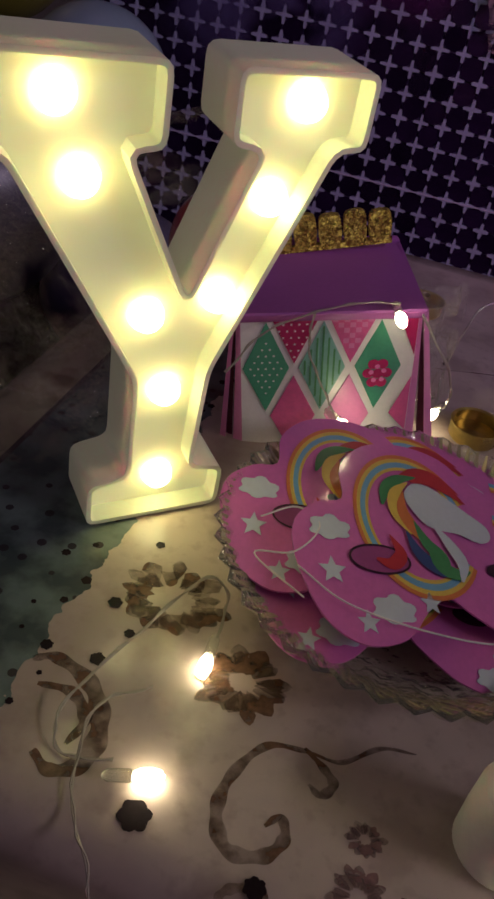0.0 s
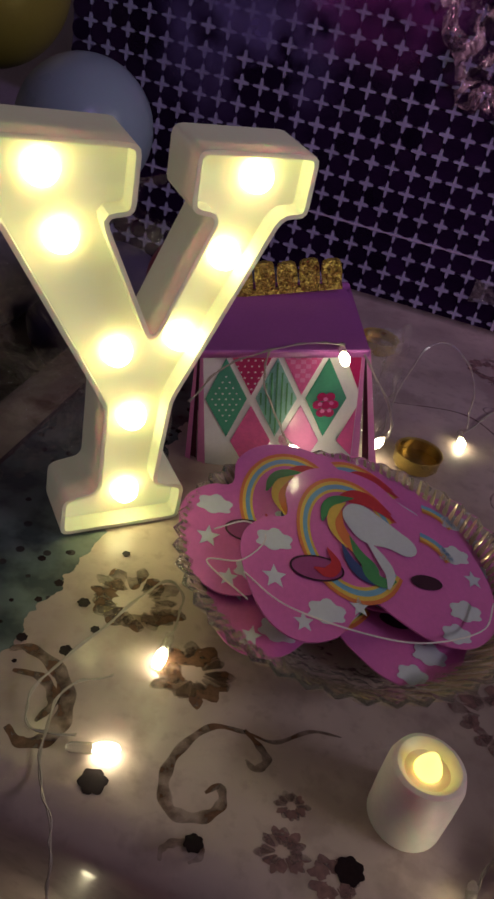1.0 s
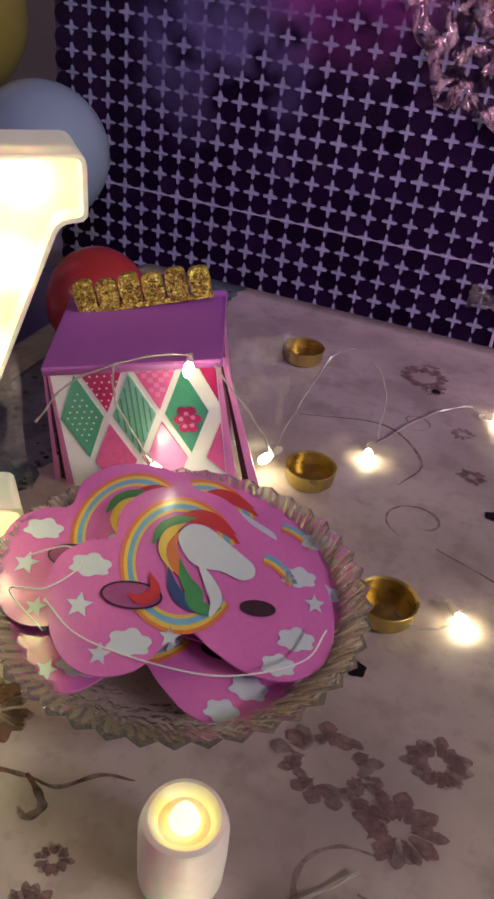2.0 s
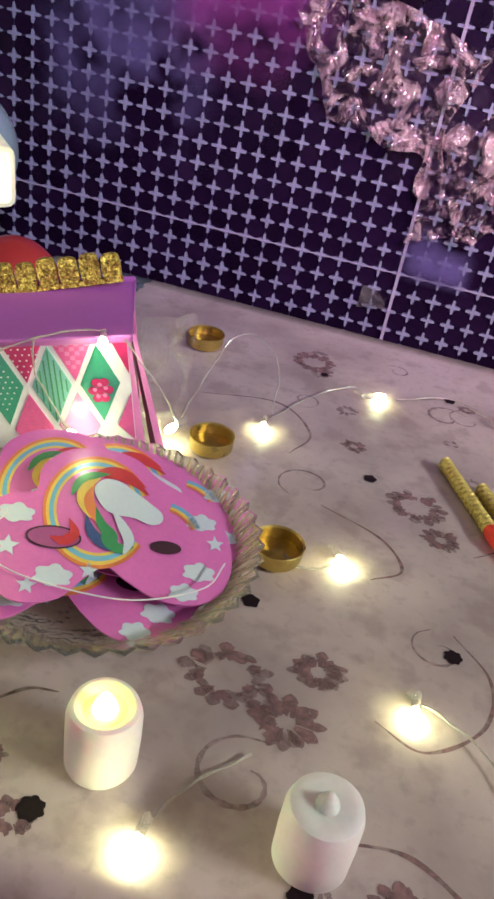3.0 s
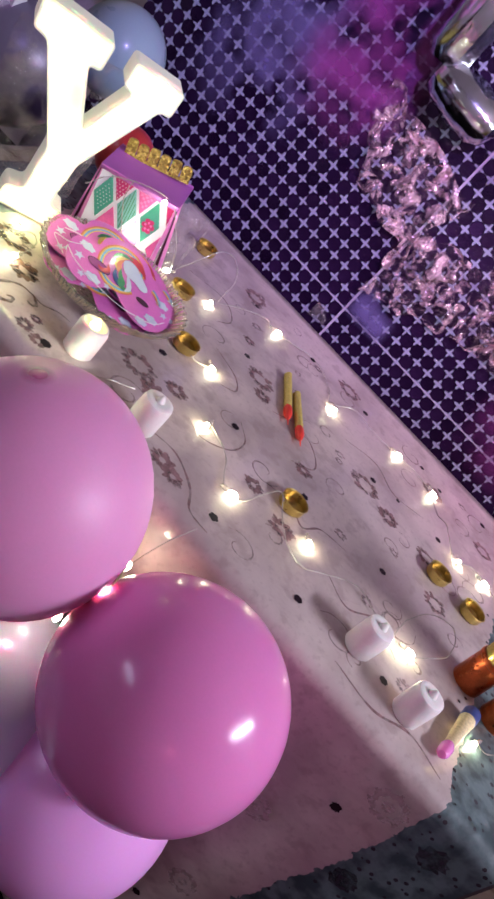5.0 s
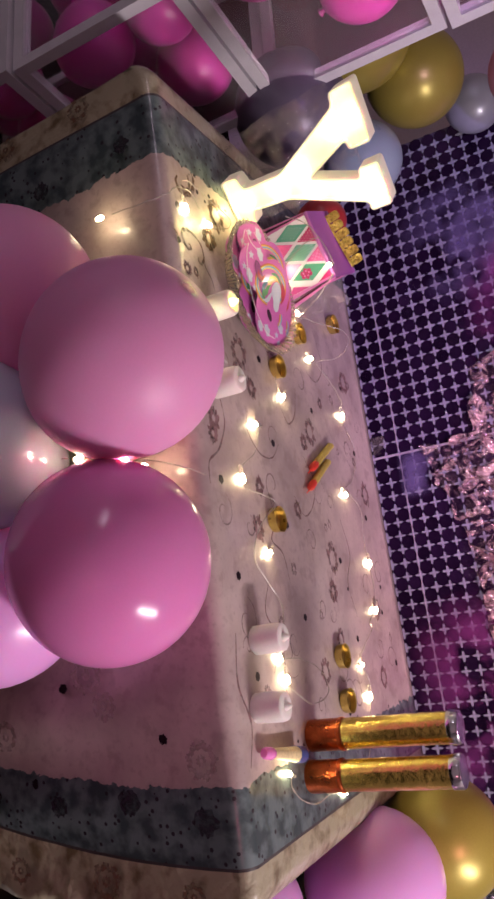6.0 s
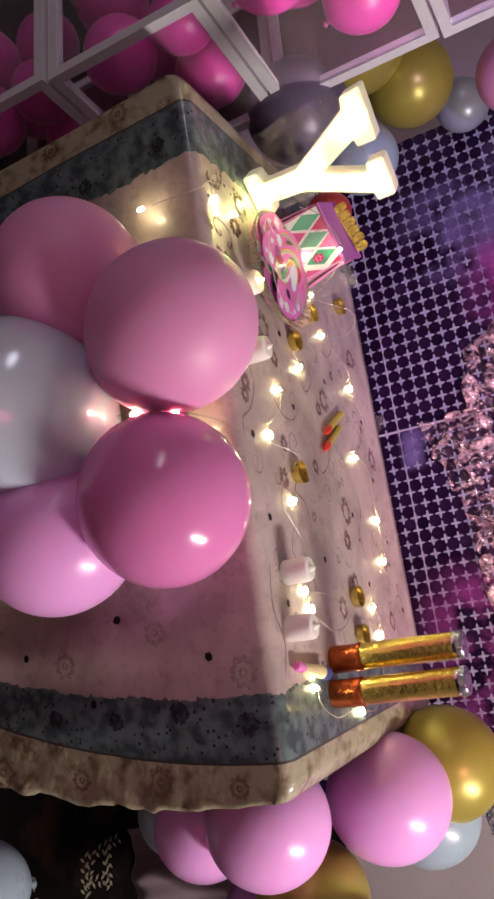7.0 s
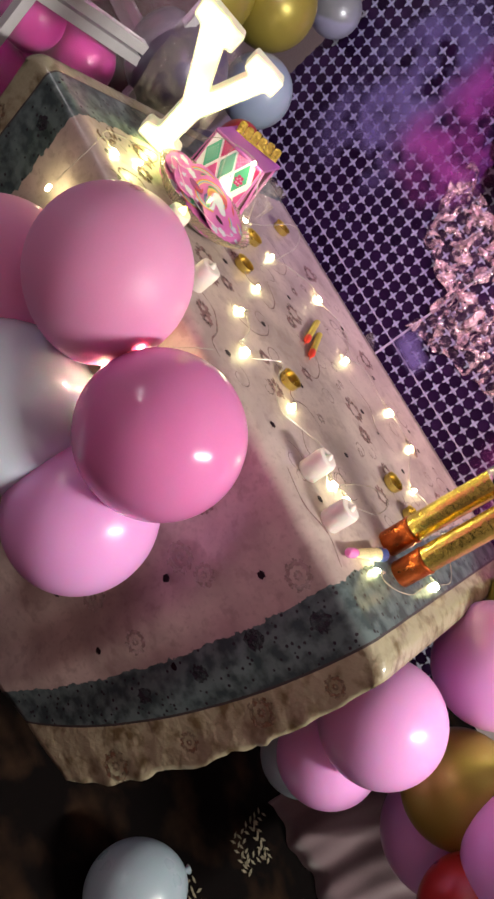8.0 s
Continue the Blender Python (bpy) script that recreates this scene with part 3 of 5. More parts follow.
def disc_points(cx, cz, tx, tz, n=16, r=0.0119 * S):
    """A round plate."""
    pts = []
    for k in range(n):
        a = 2 * math.pi * k / n
        u, w = r * math.cos(a), r * math.sin(a)
        pts.append((cx + u, -0.0052 + tx * u + tz * w, cz + w))
    return pts


disc_bm = bmesh.new()
front = [disc_bm.verts.new((x, y + 0.0052, z)) for x, y, z in disc_points(0, 0, 0, 0)]
back = [disc_bm.verts.new((v.co.x, 0.0008, v.co.z)) for v in front]
disc_bm.faces.new(front)
for k in range(16):
    disc_bm.faces.new((front[k], front[(k + 1) % 16], back[(k + 1) % 16], back[k]))
first_disc = link_mesh("sequin", disc_bm, M["sequin"], False)
first_disc.parent = shimmer
disc_mesh = first_disc.data
verts, faces, used = [], [], False
rnd = random.Random(7)
for i in range(COLS):
    for j in range(ROWS_UP):
        cx, cz = WX0 + (i + 0.5) * PITCH, WZ0 + (j + 0.5) * PITCH
        tx, tz = rnd.gauss(0, 0.05), rnd.gauss(0, 0.05)
        if 0.0 < cx < 0.68 and 0.52 < cz < 1.02:
            ob = first_disc if not used else new("sequin", disc_mesh)
            used = True
            ob.parent = shimmer
            ob.matrix_local = Matrix.Translation((cx, -0.0052, cz)) @ Euler((tz, 0, -tx)).to_matrix().to_4x4()
            continue
        n0 = len(verts)
        pts = disc_points(cx, cz, tx, tz)
        verts += pts + [(x, y + 0.0008, z) for x, y, z in pts]
        faces.append(list(range(n0, n0 + 16)))
        faces += [(n0 + k, n0 + 16 + k, n0 + 16 + (k + 1) % 16, n0 + (k + 1) % 16) for k in range(16)]
pv, pf = [], []
for i in range(1, COLS):
    for j in range(1, ROWS_UP):
        cx, cz = WX0 + i * PITCH, WZ0 + j * PITCH
        L, w = S * 0.0088 * rnd.uniform(0.9, 1.1), S * 0.0019 * rnd.uniform(0.85, 1.15)
        n0 = len(pv)
        for y in (-0.0078, -0.0016):
            pv += [(cx + u, y, cz + v) for u, v in ((-w * 0.7, -L), (w * 0.7, -L), (w, -w), (L, -w * 0.7), (L, w * 0.7), (w, w), (w * 0.7, L), (-w * 0.7, L), (-w, w), (-L, w * 0.7), (-L, -w * 0.7), (-w, -w))]
        pf += [(n0 + 11, n0 + 2, n0 + 5, n0 + 8), (n0, n0 + 1, n0 + 2, n0 + 11), (n0 + 2, n0 + 3, n0 + 4, n0 + 5), (n0 + 5, n0 + 6, n0 + 7, n0 + 8), (n0 + 8, n0 + 9, n0 + 10, n0 + 11)]
        pf += [(n0 + k, n0 + 12 + k, n0 + 12 + (k + 1) % 12, n0 + (k + 1) % 12) for k in range(12)]
me = bpy.data.meshes.new("sequin_hooks")
me.from_pydata(pv, [], pf)
me.materials.append(M["hook"])
ob = new("sequin_hooks", me)
ob.parent = shimmer
tagged(ob, "pale cross-shaped plastic hooks between sequins", kind="stuff")
me = bpy.data.meshes.new("sequins")
me.from_pydata(verts, [], faces)
me.materials.append(M["sequin"])
ob = new("sequins", me)
ob.parent = shimmer
tagged(ob, kind="stuff")


def crumpled(name, corners, nu, nv, lift, scale, mat, label, category, seed=0.0, sharp=True, tatter=0.0):
    """A crinkled sheet hung between four corners."""
    bm = bmesh.new()
    a, b, c, d = [Vector(p) for p in corners]
    normal = (b - a).cross(d - a).normalized()
    grid = []
    for i in range(nu + 1):
        row = []
        for j in range(nv + 1):
            u, v = i / nu, j / nv
            p = (1 - u) * (1 - v) * a + u * (1 - v) * b + u * v * c + (1 - u) * v * d
            h = noise.noise(p * scale + Vector((seed, 0, 0))) + 0.6 * noise.noise(p * scale * 2.7 + Vector((0, seed, 3)))
            h = abs(h) * 1.2 - 0.3 if sharp else h
            s = noise.noise_vector(p * 16 + Vector((seed, 5, 1))) * tatter
            row.append(bm.verts.new(p + normal * lift * h + s))
        grid.append(row)
    for i in range(nu):
        for j in range(nv):
            bm.faces.new((grid[i][j], grid[i + 1][j], grid[i + 1][j + 1], grid[i][j + 1]))
    ob = link_mesh(name, bm, mat, not sharp)
    sol = ob.modifiers.new("thickness", "SOLIDIFY")
    sol.thickness = 0.0004
    return tagged(ob, label, category)


fy = WALL_Y - 0.035
crumpled("foil_curtain", [(0.035, fy, 0.875), (0.24, fy, 0.835), (0.27, fy, 1.02), (-0.06, fy, 1.10)], 60, 46, 0.018, 20, M["pink_foil"],
         "crinkled pink metallic foil hung over sequin backdrop", "foil", 1.0, True, 0.026)
crumpled("foil_curtain", [(0.23, fy - 0.004, 0.70), (0.42, fy - 0.004, 0.755), (0.52, fy - 0.004, 0.97), (0.20, fy - 0.004, 0.90)], 56, 46, 0.018, 20, M["pink_foil"],
         "crinkled pink metallic foil tail on sequin backdrop", "foil", 4.0, True, 0.026)
crumpled("foil_curtain", [(0.45, fy, 0.79), (0.76, fy, 0.80), (0.80, fy, 0.95), (0.48, fy, 0.94)], 70, 36, 0.018, 20, M["pink_foil"],
         "crinkled pink metallic foil strip on sequin backdrop", "foil", 7.0, True, 0.026)
crumpled("clear_tape", [(0.165, fy + 0.016, 0.560), (0.218, fy + 0.016, 0.565), (0.222, fy + 0.016, 0.605), (0.168, fy + 0.016, 0.600)], 12, 10, 0.008, 40, M["bag_film"],
         "crinkled scrap of clear tape on the backdrop", "tape", 3.0, True, 0.005)
# added sheets that paint blurred violet and magenta reflections onto the sequins
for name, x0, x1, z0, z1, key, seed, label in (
        ("violet_film_sheet", -0.53, -0.14, 0.70, 1.40, "violet_reflection", 9.0, "blurred violet reflection on sequin backdrop, painted on a thin sheet"),
        ("magenta_film_sheet", -0.30, 0.06, 0.86, 1.45, "magenta_reflection", 15.0, "blurred magenta reflection on sequin backdrop, painted on a thin sheet"),
        ("magenta_film_sheet", 0.60, 1.18, 0.55, 1.20, "magenta_reflection", 12.0, "blurred magenta reflection on backdrop, painted on a thin sheet"),
        ("violet_film_sheet", 0.21, 0.36, 0.62, 0.74, "violet_reflection", 5.0, "small violet reflection patch painted on a sheet over the backdrop")):
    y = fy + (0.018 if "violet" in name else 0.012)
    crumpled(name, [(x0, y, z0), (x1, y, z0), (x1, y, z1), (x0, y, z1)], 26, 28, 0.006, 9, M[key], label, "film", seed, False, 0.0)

crumpled("foil_fringe", [(1.06, 1.0, 0.80), (1.20, 1.0, 0.82), (1.21, 1.0, 0.94), (1.07, 1.0, 0.92)], 30, 26, 0.022, 40, M["silver_foil"],
         "crinkled silver foil bunched beside the backdrop", "foil", 30.0, True, 0.02)


def foil_letter(x, z, strokes, label):
    """A puffed foil letter of plump strokes."""
    t = thing("foil_balloon", pose(x, WALL_Y - 0.085, z), label, "balloon", "silver foil balloons on the backdrop")
    for (x0, z0), (x1, z1) in strokes:
        bm = bmesh.new()
        p, q = Vector((x0, 0, z0)), Vector((x1, 0, z1))
        d = q - p
        prof = [(0, 0), (0.035, 0.010), (0.051, 0.035), (0.055, d.length * 0.5), (0.051, d.length - 0.035), (0.035, d.length - 0.010), (0, d.length)]
        turn = d.to_track_quat("Z", "Y").to_matrix().to_4x4()
        lathe(prof, 20, Matrix.Translation(p) @ turn, bm, lambda a, zz: 0.07 * math.sin(9 * a + 40 * zz))
        part("stroke", bm, M["silver_foil"], t)
    return t


foil_letter(0.02, 1.150, [((0.0, 0.02), (0.19, 0.0)), ((0.0, 0.02), (0.0, 0.36)), ((0.0, 0.36), (0.18, 0.36))], "puffed silver foil balloon on the backdrop")
foil_letter(0.34, 1.165, [((0.0, 0.0), (0.0, 0.36)), ((0.0, 0.0), (0.18, 0.02))], "puffed silver foil balloon on the backdrop")

# ---- table and cloth ----
table = thing("table", pose(0.3775, 0.59, 0), "dark wooden table under a printed cloth", "table")
part("tabletop", box(bmesh.new(), (-0.545, -0.318, 0.71), (0.545, 0.345, 0.742)), M["wood"], table)
for sx in (-0.51, 0.30):
    for sy in (-0.22, 0.28):
        part("leg", box(bmesh.new(), (sx, sy, 0), (sx + 0.04, sy + 0.04, 0.71)), M["wood"], table)

X0, X1, FRONT, BACK = -0.185, 0.938, 0.257, 0.948


def cloth_profile():
    """From the back edge over the front crease down to the hem: y, z."""
    pts = [(BACK - k * (BACK - FRONT - 0.02) / 34, TOP) for k in range(35)]
    for k in range(1, 7):
        a = k / 6 * math.pi / 2
        pts.append((FRONT + 0.02 - 0.02 * math.sin(a), TOP - 0.02 + 0.02 * math.cos(a)))
    pts += [(FRONT + 0.02 * (k / 60) ** 0.7, TOP - 0.02 - k * 0.69 / 60) for k in range(1, 61)]
    return pts


def bent(x, h):
    """The hanging end of the cloth swings inward as it falls; the rim flares."""
    stops = ((0.38, 0.0), (0.795, -0.27 * h * h), (0.886, -0.33 * h * h), (0.94, 0.085 * h - 0.29 * h * h))
    for (xa, sa), (xb, sb) in zip(stops, stops[1:]):
        if x <= xb + 1e-6:
            return x + sa + (sb - sa) * (x - xa) / (xb - xa)
    return x


bm = bmesh.new()
flat_x = {}
prof = cloth_profile()
NX = 200
rows = []
for i in range(NX + 1):
    row = []
    u = i / NX
    for y, z in prof:
        x = X0 + u * (X1 - X0)
        end = max(0, 1 - min(x - X0, X1 - x) / 0.03)
        hang = max(0, TOP - 0.03 - z)
        fold = 0.006 * math.sin(x * 21 + 1.0) * min(1, hang * 4) + 0.004 * math.sin(x * 47 + z * 6) * min(1, hang * 3)
        zz = z - 0.016 * end ** 2 * (1 if z > 0.72 else 0)
        x2 = x - (x - 0.38) * 0.05 * hang if x < 0.38 else bent(x, hang)
        zz += 0.035 * max(0, (x - 0.80) / 0.14) ** 2 * max(0, (hang - 0.45) / 0.2) ** 2 * (1 if hang > 0.45 else 0)
        rim = max(0, (x - 0.884) / 0.056) * min(1, hang * 6)
        fold += rim * 0.011 * noise.noise(Vector((x * 30, z * 26, 2.0)))
        x2 += rim * (0.010 * noise.noise(Vector((3.0, z * 15, 0.0))) + 0.004 * noise.noise(Vector((9.0, z * 48, 0.0))))
        vert = bm.verts.new((x2, y + fold, zz))
        flat_x[vert] = (x, y - z)
        row.append(vert)
    rows.append(row)
for i in range(NX):
    for j in range(len(prof) - 1):
        bm.faces.new((rows[i][j], rows[i + 1][j], rows[i + 1][j + 1], rows[i][j + 1]))
uv = bm.loops.layers.uv.new("flat")
for f in bm.faces:
    for loop in f.loops:
        loop[uv].uv = flat_x[loop.vert]
cloth = thing("tablecloth", pose(0, 0, 0), "beige floral printed tablecloth with teal border under clear plastic", "tablecloth")
sheet = part("cloth_sheet", bm, M["cloth"], cloth)
sol = sheet.modifiers.new("thickness", "SOLIDIFY")
sol.thickness, sol.offset = 0.002, -1


def flat_shape(bm, pts):
    try:
        bm.faces.new([bm.verts.new(p) for p in pts])
    except ValueError:
        pass


def ring_petals(bm, cx, cy, r_in, r_out, petals, seed, lift=0.0003):
    """A shaggy ring of pointed petals round an open middle."""
    rn = random.Random(seed)
    n = 40
    ring = []
    for k in range(n):
        a = 2 * math.pi * k / n
        i0, o0 = r_in * rn.uniform(0.9, 1.25), r_out * rn.uniform(0.66, 0.84)
        ring.append((bm.verts.new((cx + i0 * math.cos(a), cy + 0.85 * i0 * math.sin(a), TOP + lift - 0.0001)), bm.verts.new((cx + o0 * math.cos(a), cy + 0.85 * o0 * math.sin(a), TOP + lift - 0.0001))))
    for k in range(n):
        if rn.random() < 0.88:
            bm.faces.new((ring[k][0], ring[(k + 1) % n][0], ring[(k + 1) % n][1], ring[k][1]))
    for row, (r0, r1, count) in enumerate(((r_in, r_out * 0.72, petals + 2), (r_in * 1.25, r_out, petals + 5))):
        for k in range(count):
            a = 2 * math.pi * (k + rn.uniform(-0.3, 0.3)) / count + seed
            if rn.random() < 0.08:
                continue
            w = math.pi / count * rn.uniform(0.65, 1.1)
            p0, p1 = r0 * rn.uniform(0.85, 1.15), r1 * rn.uniform(0.82, 1.08)
            pts = []
            for t, side in ((0, 0), (0.35, -0.8), (0.7, -1), (0.9, -0.45), (1, 0), (0.9, 0.45), (0.7, 1), (0.35, 0.8)):
                rr, aa = p0 + (p1 - p0) * t, a + w * side
                pts.append((cx + rr * math.cos(aa), cy + 0.85 * rr * math.sin(aa), TOP + lift + 0.00008 * row + 0.000006 * k))
            flat_shape(bm, pts)


def blot(bm, cx, cy, r, seed, lift=0.0006):
    rn = random.Random(seed)
    turn, lobes = rn.uniform(0, 6.28), rn.choice((5, 6, 7))
    rim = [(2 * math.pi * k / 40, r * (0.9 + 0.08 * math.sin(lobes * 2 * math.pi * k / 40 + turn) + rn.uniform(-0.04, 0.04))) for k in range(40)]
    flat_shape(bm, [(cx + q * math.cos(a), cy + q * math.sin(a), TOP + lift) for a, q in rim])


def scroll(bm, pts, width, lift=0.00015):
    """A tapering ribbon along a curve on the cloth."""
    c = glide([(x, y, TOP + lift + 0.00002 * q) for q, (x, y) in enumerate(pts)], 14)
    prev = None
    for k, p in enumerate(c):
        d = (c[min(k + 1, len(c) - 1)] - c[max(k - 1, 0)]).normalized()
        w = width * (0.3 + 0.7 * math.sin(math.pi * (k + 0.6) / (len(c) + 0.2))) * (1 + 0.18 * math.sin(k * 0.55))
        s = Vector((-d.y, d.x, 0)) * w / 2
        cur = (bm.verts.new(p + s), bm.verts.new(p - s))
        if prev:
            bm.faces.new((prev[0], cur[0], cur[1], prev[1]))
        prev = cur


brown, mauve, black = M["print_brown"], M["print_mauve"], M["print_black"]


def printed(kind, shape, mat, *args):
    bm = bmesh.new()
    shape(bm, *args)
    part(kind, bm, mat, cloth, "", False)


printed("printed_flower", ring_petals, brown, 0.005, 0.395, 0.011, 0.031, 9, 1)
printed("printed_flower", ring_petals, brown, 0.055, 0.362, 0.006, 0.026, 7, 2)
for k, (x, y, r) in enumerate(((0.222, 0.408, 0.029), (0.312, 0.634, 0.026), (0.184, 0.843, 0.026), (0.406, 0.862, 0.026), (0.528, 0.648, 0.029),
                               (0.62, 0.82, 0.024), (0.70, 0.55, 0.022), (0.74, 0.80, 0.022), (0.66, 0.63, 0.02))):
    printed("printed_flower", ring_petals, mauve, x, y, r * 0.45, r, 9, 10 + k)
for k, (x, y, r) in enumerate(((0.272, 0.432, 0.019), (0.262, 0.389, 0.022), (0.338, 0.306, 0.018), (0.360, 0.299, 0.016), (0.582, 0.628, 0.022), (0.451, 0.536, 0.016),
                               (0.484, 0.393, 0.021), (0.423, 0.414, 0.016), (0.128, 0.288, 0.013), (0.153, 0.285, 0.013), (0.126, 0.311, 0.009), (0.335, 0.60, 0.016), (0.25, 0.70, 0.012))):
    printed("printed_blossom", ring_petals, mauve, x, y, r * 0.25, r * 1.05, 6 + k % 3, 40 + k)
for k, (x, y, r) in enumerate(((0.036, 0.283, 0.0075), (0.271, 0.656, 0.006), (0.327, 0.838, 0.006), (0.351, 0.480, 0.0065), (0.422, 0.304, 0.007), (0.291, 0.297, 0.007), (0.218, 0.473, 0.0065),
                               (0.477, 0.488, 0.006), (0.549, 0.317, 0.0065), (0.615, 0.504, 0.006), (0.532, 0.680, 0.006), (0.159, 0.292, 0.0075), (0.580, 0.694, 0.004), (0.664, 0.703, 0.006),
                               (0.724, 0.880, 0.006), (0.452, 0.845, 0.006), (0.583, 0.861, 0.005), (0.629, 0.847, 0.005), (0.678, 0.332, 0.0065), (0.199, 0.822, 0.0045), (0.77, 0.62, 0.006), (0.09, 0.275, 0.005),
                               (-0.012, 0.345, 0.004), (-0.02, 0.38, 0.004), (-0.005, 0.365, 0.003))):
    printed("printed_dot", blot, black, x, y, r, k)
printed("printed_scroll", scroll, brown, ((0.094, 0.340), (0.076, 0.335), (0.066, 0.315), (0.066, 0.297), (0.075, 0.285), (0.089, 0.288), (0.095, 0.298), (0.091, 0.306), (0.086, 0.300)), 0.0062)
printed("printed_scroll", scroll, brown, ((0.094, 0.340), (0.109, 0.341), (0.124, 0.355), (0.140, 0.359)), 0.0025)
printed("printed_scroll", scroll, brown, ((0.092, 0.341), (0.102, 0.335), (0.108, 0.329), (0.104, 0.322), (0.098, 0.325)), 0.0045)
printed("printed_scroll", scroll, brown, ((-0.039, 0.333), (-0.029, 0.338), (-0.008, 0.331), (0.005, 0.314), (0.007, 0.296), (-0.004, 0.287), (-0.015, 0.292)), 0.009)
printed("printed_scroll", scroll, brown, ((-0.030, 0.322), (-0.014, 0.324), (-0.002, 0.314), (-0.004, 0.300)), 0.006)
printed("printed_scroll", scroll, brown, ((0.079, 0.262), (0.078, 0.267), (0.082, 0.272), (0.091, 0.275), (0.095, 0.271), (0.091, 0.266)), 0.0042)
printed("printed_scroll", scroll, mauve, ((0.35, 0.50), (0.375, 0.47), (0.372, 0.43), (0.34, 0.40), (0.31, 0.41)), 0.0025)
printed("printed_scroll", scroll, mauve, ((0.30, 0.33), (0.34, 0.335), (0.38, 0.31), (0.40, 0.28), (0.43, 0.275)), 0.0035)
printed("printed_scroll", scroll, mauve, ((0.24, 0.60), (0.29, 0.58), (0.31, 0.55), (0.29, 0.53)), 0.0025)
printed("printed_scroll", scroll, mauve, ((0.43, 0.44), (0.47, 0.45), (0.50, 0.43), (0.52, 0.46), (0.56, 0.47)), 0.003)
printed("printed_scroll", scroll, mauve, ((0.36, 0.59), (0.40, 0.62), (0.44, 0.60), (0.46, 0.56), (0.43, 0.53)), 0.0025)
printed("printed_scroll", scroll, mauve, ((0.46, 0.71), (0.52, 0.73), (0.57, 0.70), (0.63, 0.72)), 0.003)
printed("printed_scroll", scroll, mauve, ((0.10, 0.72), (0.17, 0.74), (0.21, 0.70), (0.20, 0.66)), 0.0025)
printed("printed_scroll", scroll, mauve, ((0.56, 0.40), (0.60, 0.38), (0.64, 0.41), (0.68, 0.38)), 0.003)
printed("printed_scroll", scroll, mauve, ((0.62, 0.29), (0.68, 0.28), (0.73, 0.30), (0.78, 0.285)), 0.004)


def curl(cx, cy, size, turn, hand):
    """A vine curl with a rolled end, as points on the cloth."""
    pts = []
    for k in range(11):
        a = turn + hand * k * 0.62
        r = size * (1.0 - 0.075 * k)
        pts.append((cx + r * math.cos(a), cy + 0.9 * r * math.sin(a)))
    return pts


rc = random.Random(23)
for k in range(34):
    cx, cy = rc.uniform(0.17, 0.76), rc.uniform(0.29, 0.89)
    printed("printed_scroll", scroll, M["print_faint"], curl(cx, cy, rc.uniform(0.014, 0.034), rc.uniform(0, 6.28), rc.choice((-1, 1))), rc.uniform(0.0018, 0.0034), 0.00008)
    if k % 2:
        printed("printed_blossom", ring_petals, M["print_faint"], rc.uniform(0.17, 0.76), rc.uniform(0.29, 0.89), 0.003, rc.uniform(0.008, 0.014), 6, 400 + k, 0.00006)
rz = random.Random(11)
for k in range(46):
    x, y = -0.046 + rz.gauss(0, 0.009), 0.275 + k * 0.0125 + rz.uniform(-0.005, 0.005)
    printed("printed_dot", blot, black, x, y, rz.uniform(0.0014, 0.0034), 200 + k)
for k in range(30):
    x, y = 0.797 + rz.gauss(0, 0.009), 0.275 + k * 0.021 + rz.uniform(-0.006, 0.006)
    printed("printed_dot", blot, black, x, y, rz.uniform(0.0014, 0.0030), 300 + k)


# prints on the hanging front


def front_y(z):
    return FRONT - 0.0085 + 0.02 * (max(0, TOP - 0.02 - z) / 0.69) ** 0.7


for k, (x, z, r) in enumerate(((0.648, 0.535, 0.026), (0.762, 0.703, 0.024), (0.69, 0.56, 0.02), (0.60, 0.62, 0.02), (0.50, 0.50, 0.024), (0.40, 0.36, 0.026), (0.62, 0.34, 0.026), (0.72, 0.38, 0.022), (0.20, 0.42, 0.024), (0.06, 0.5, 0.02),
                               (0.902, 0.538, 0.024), (0.874, 0.225, 0.028), (0.893, 0.39, 0.018), (0.915, 0.67, 0.017), (-0.158, 0.62, 0.021), (-0.156, 0.47, 0.019), (-0.153, 0.33, 0.021))):
    rn = random.Random(k)
    front_print = bmesh.new()
    for q in range(40):
        a0, a1 = 2 * math.pi * q / 40, 2 * math.pi * (q + 1) / 40
        lobe = abs(math.sin(4.5 * a0 + k))
        for ri, ro in ((r * (0.50 + 0.10 * lobe), r * (0.80 + 0.18 * lobe) * rn.uniform(0.90, 1.08)), (r * 0.10, r * (0.22 + 0.10 * lobe))):
            flat_shape(front_print, [(x + ri * math.cos(a0), front_y(z), z + ri * math.sin(a0)), (x + ri * math.cos(a1), front_y(z), z + ri * math.sin(a1)),
                                     (x + ro * math.cos(a1), front_y(z), z + ro * math.sin(a1)), (x + ro * math.cos(a0), front_y(z), z + ro * math.sin(a0))])
    part("printed_flower", front_print, M["print_faint" if -0.1 < x < 0.85 else "print_brown"], cloth, "", False)
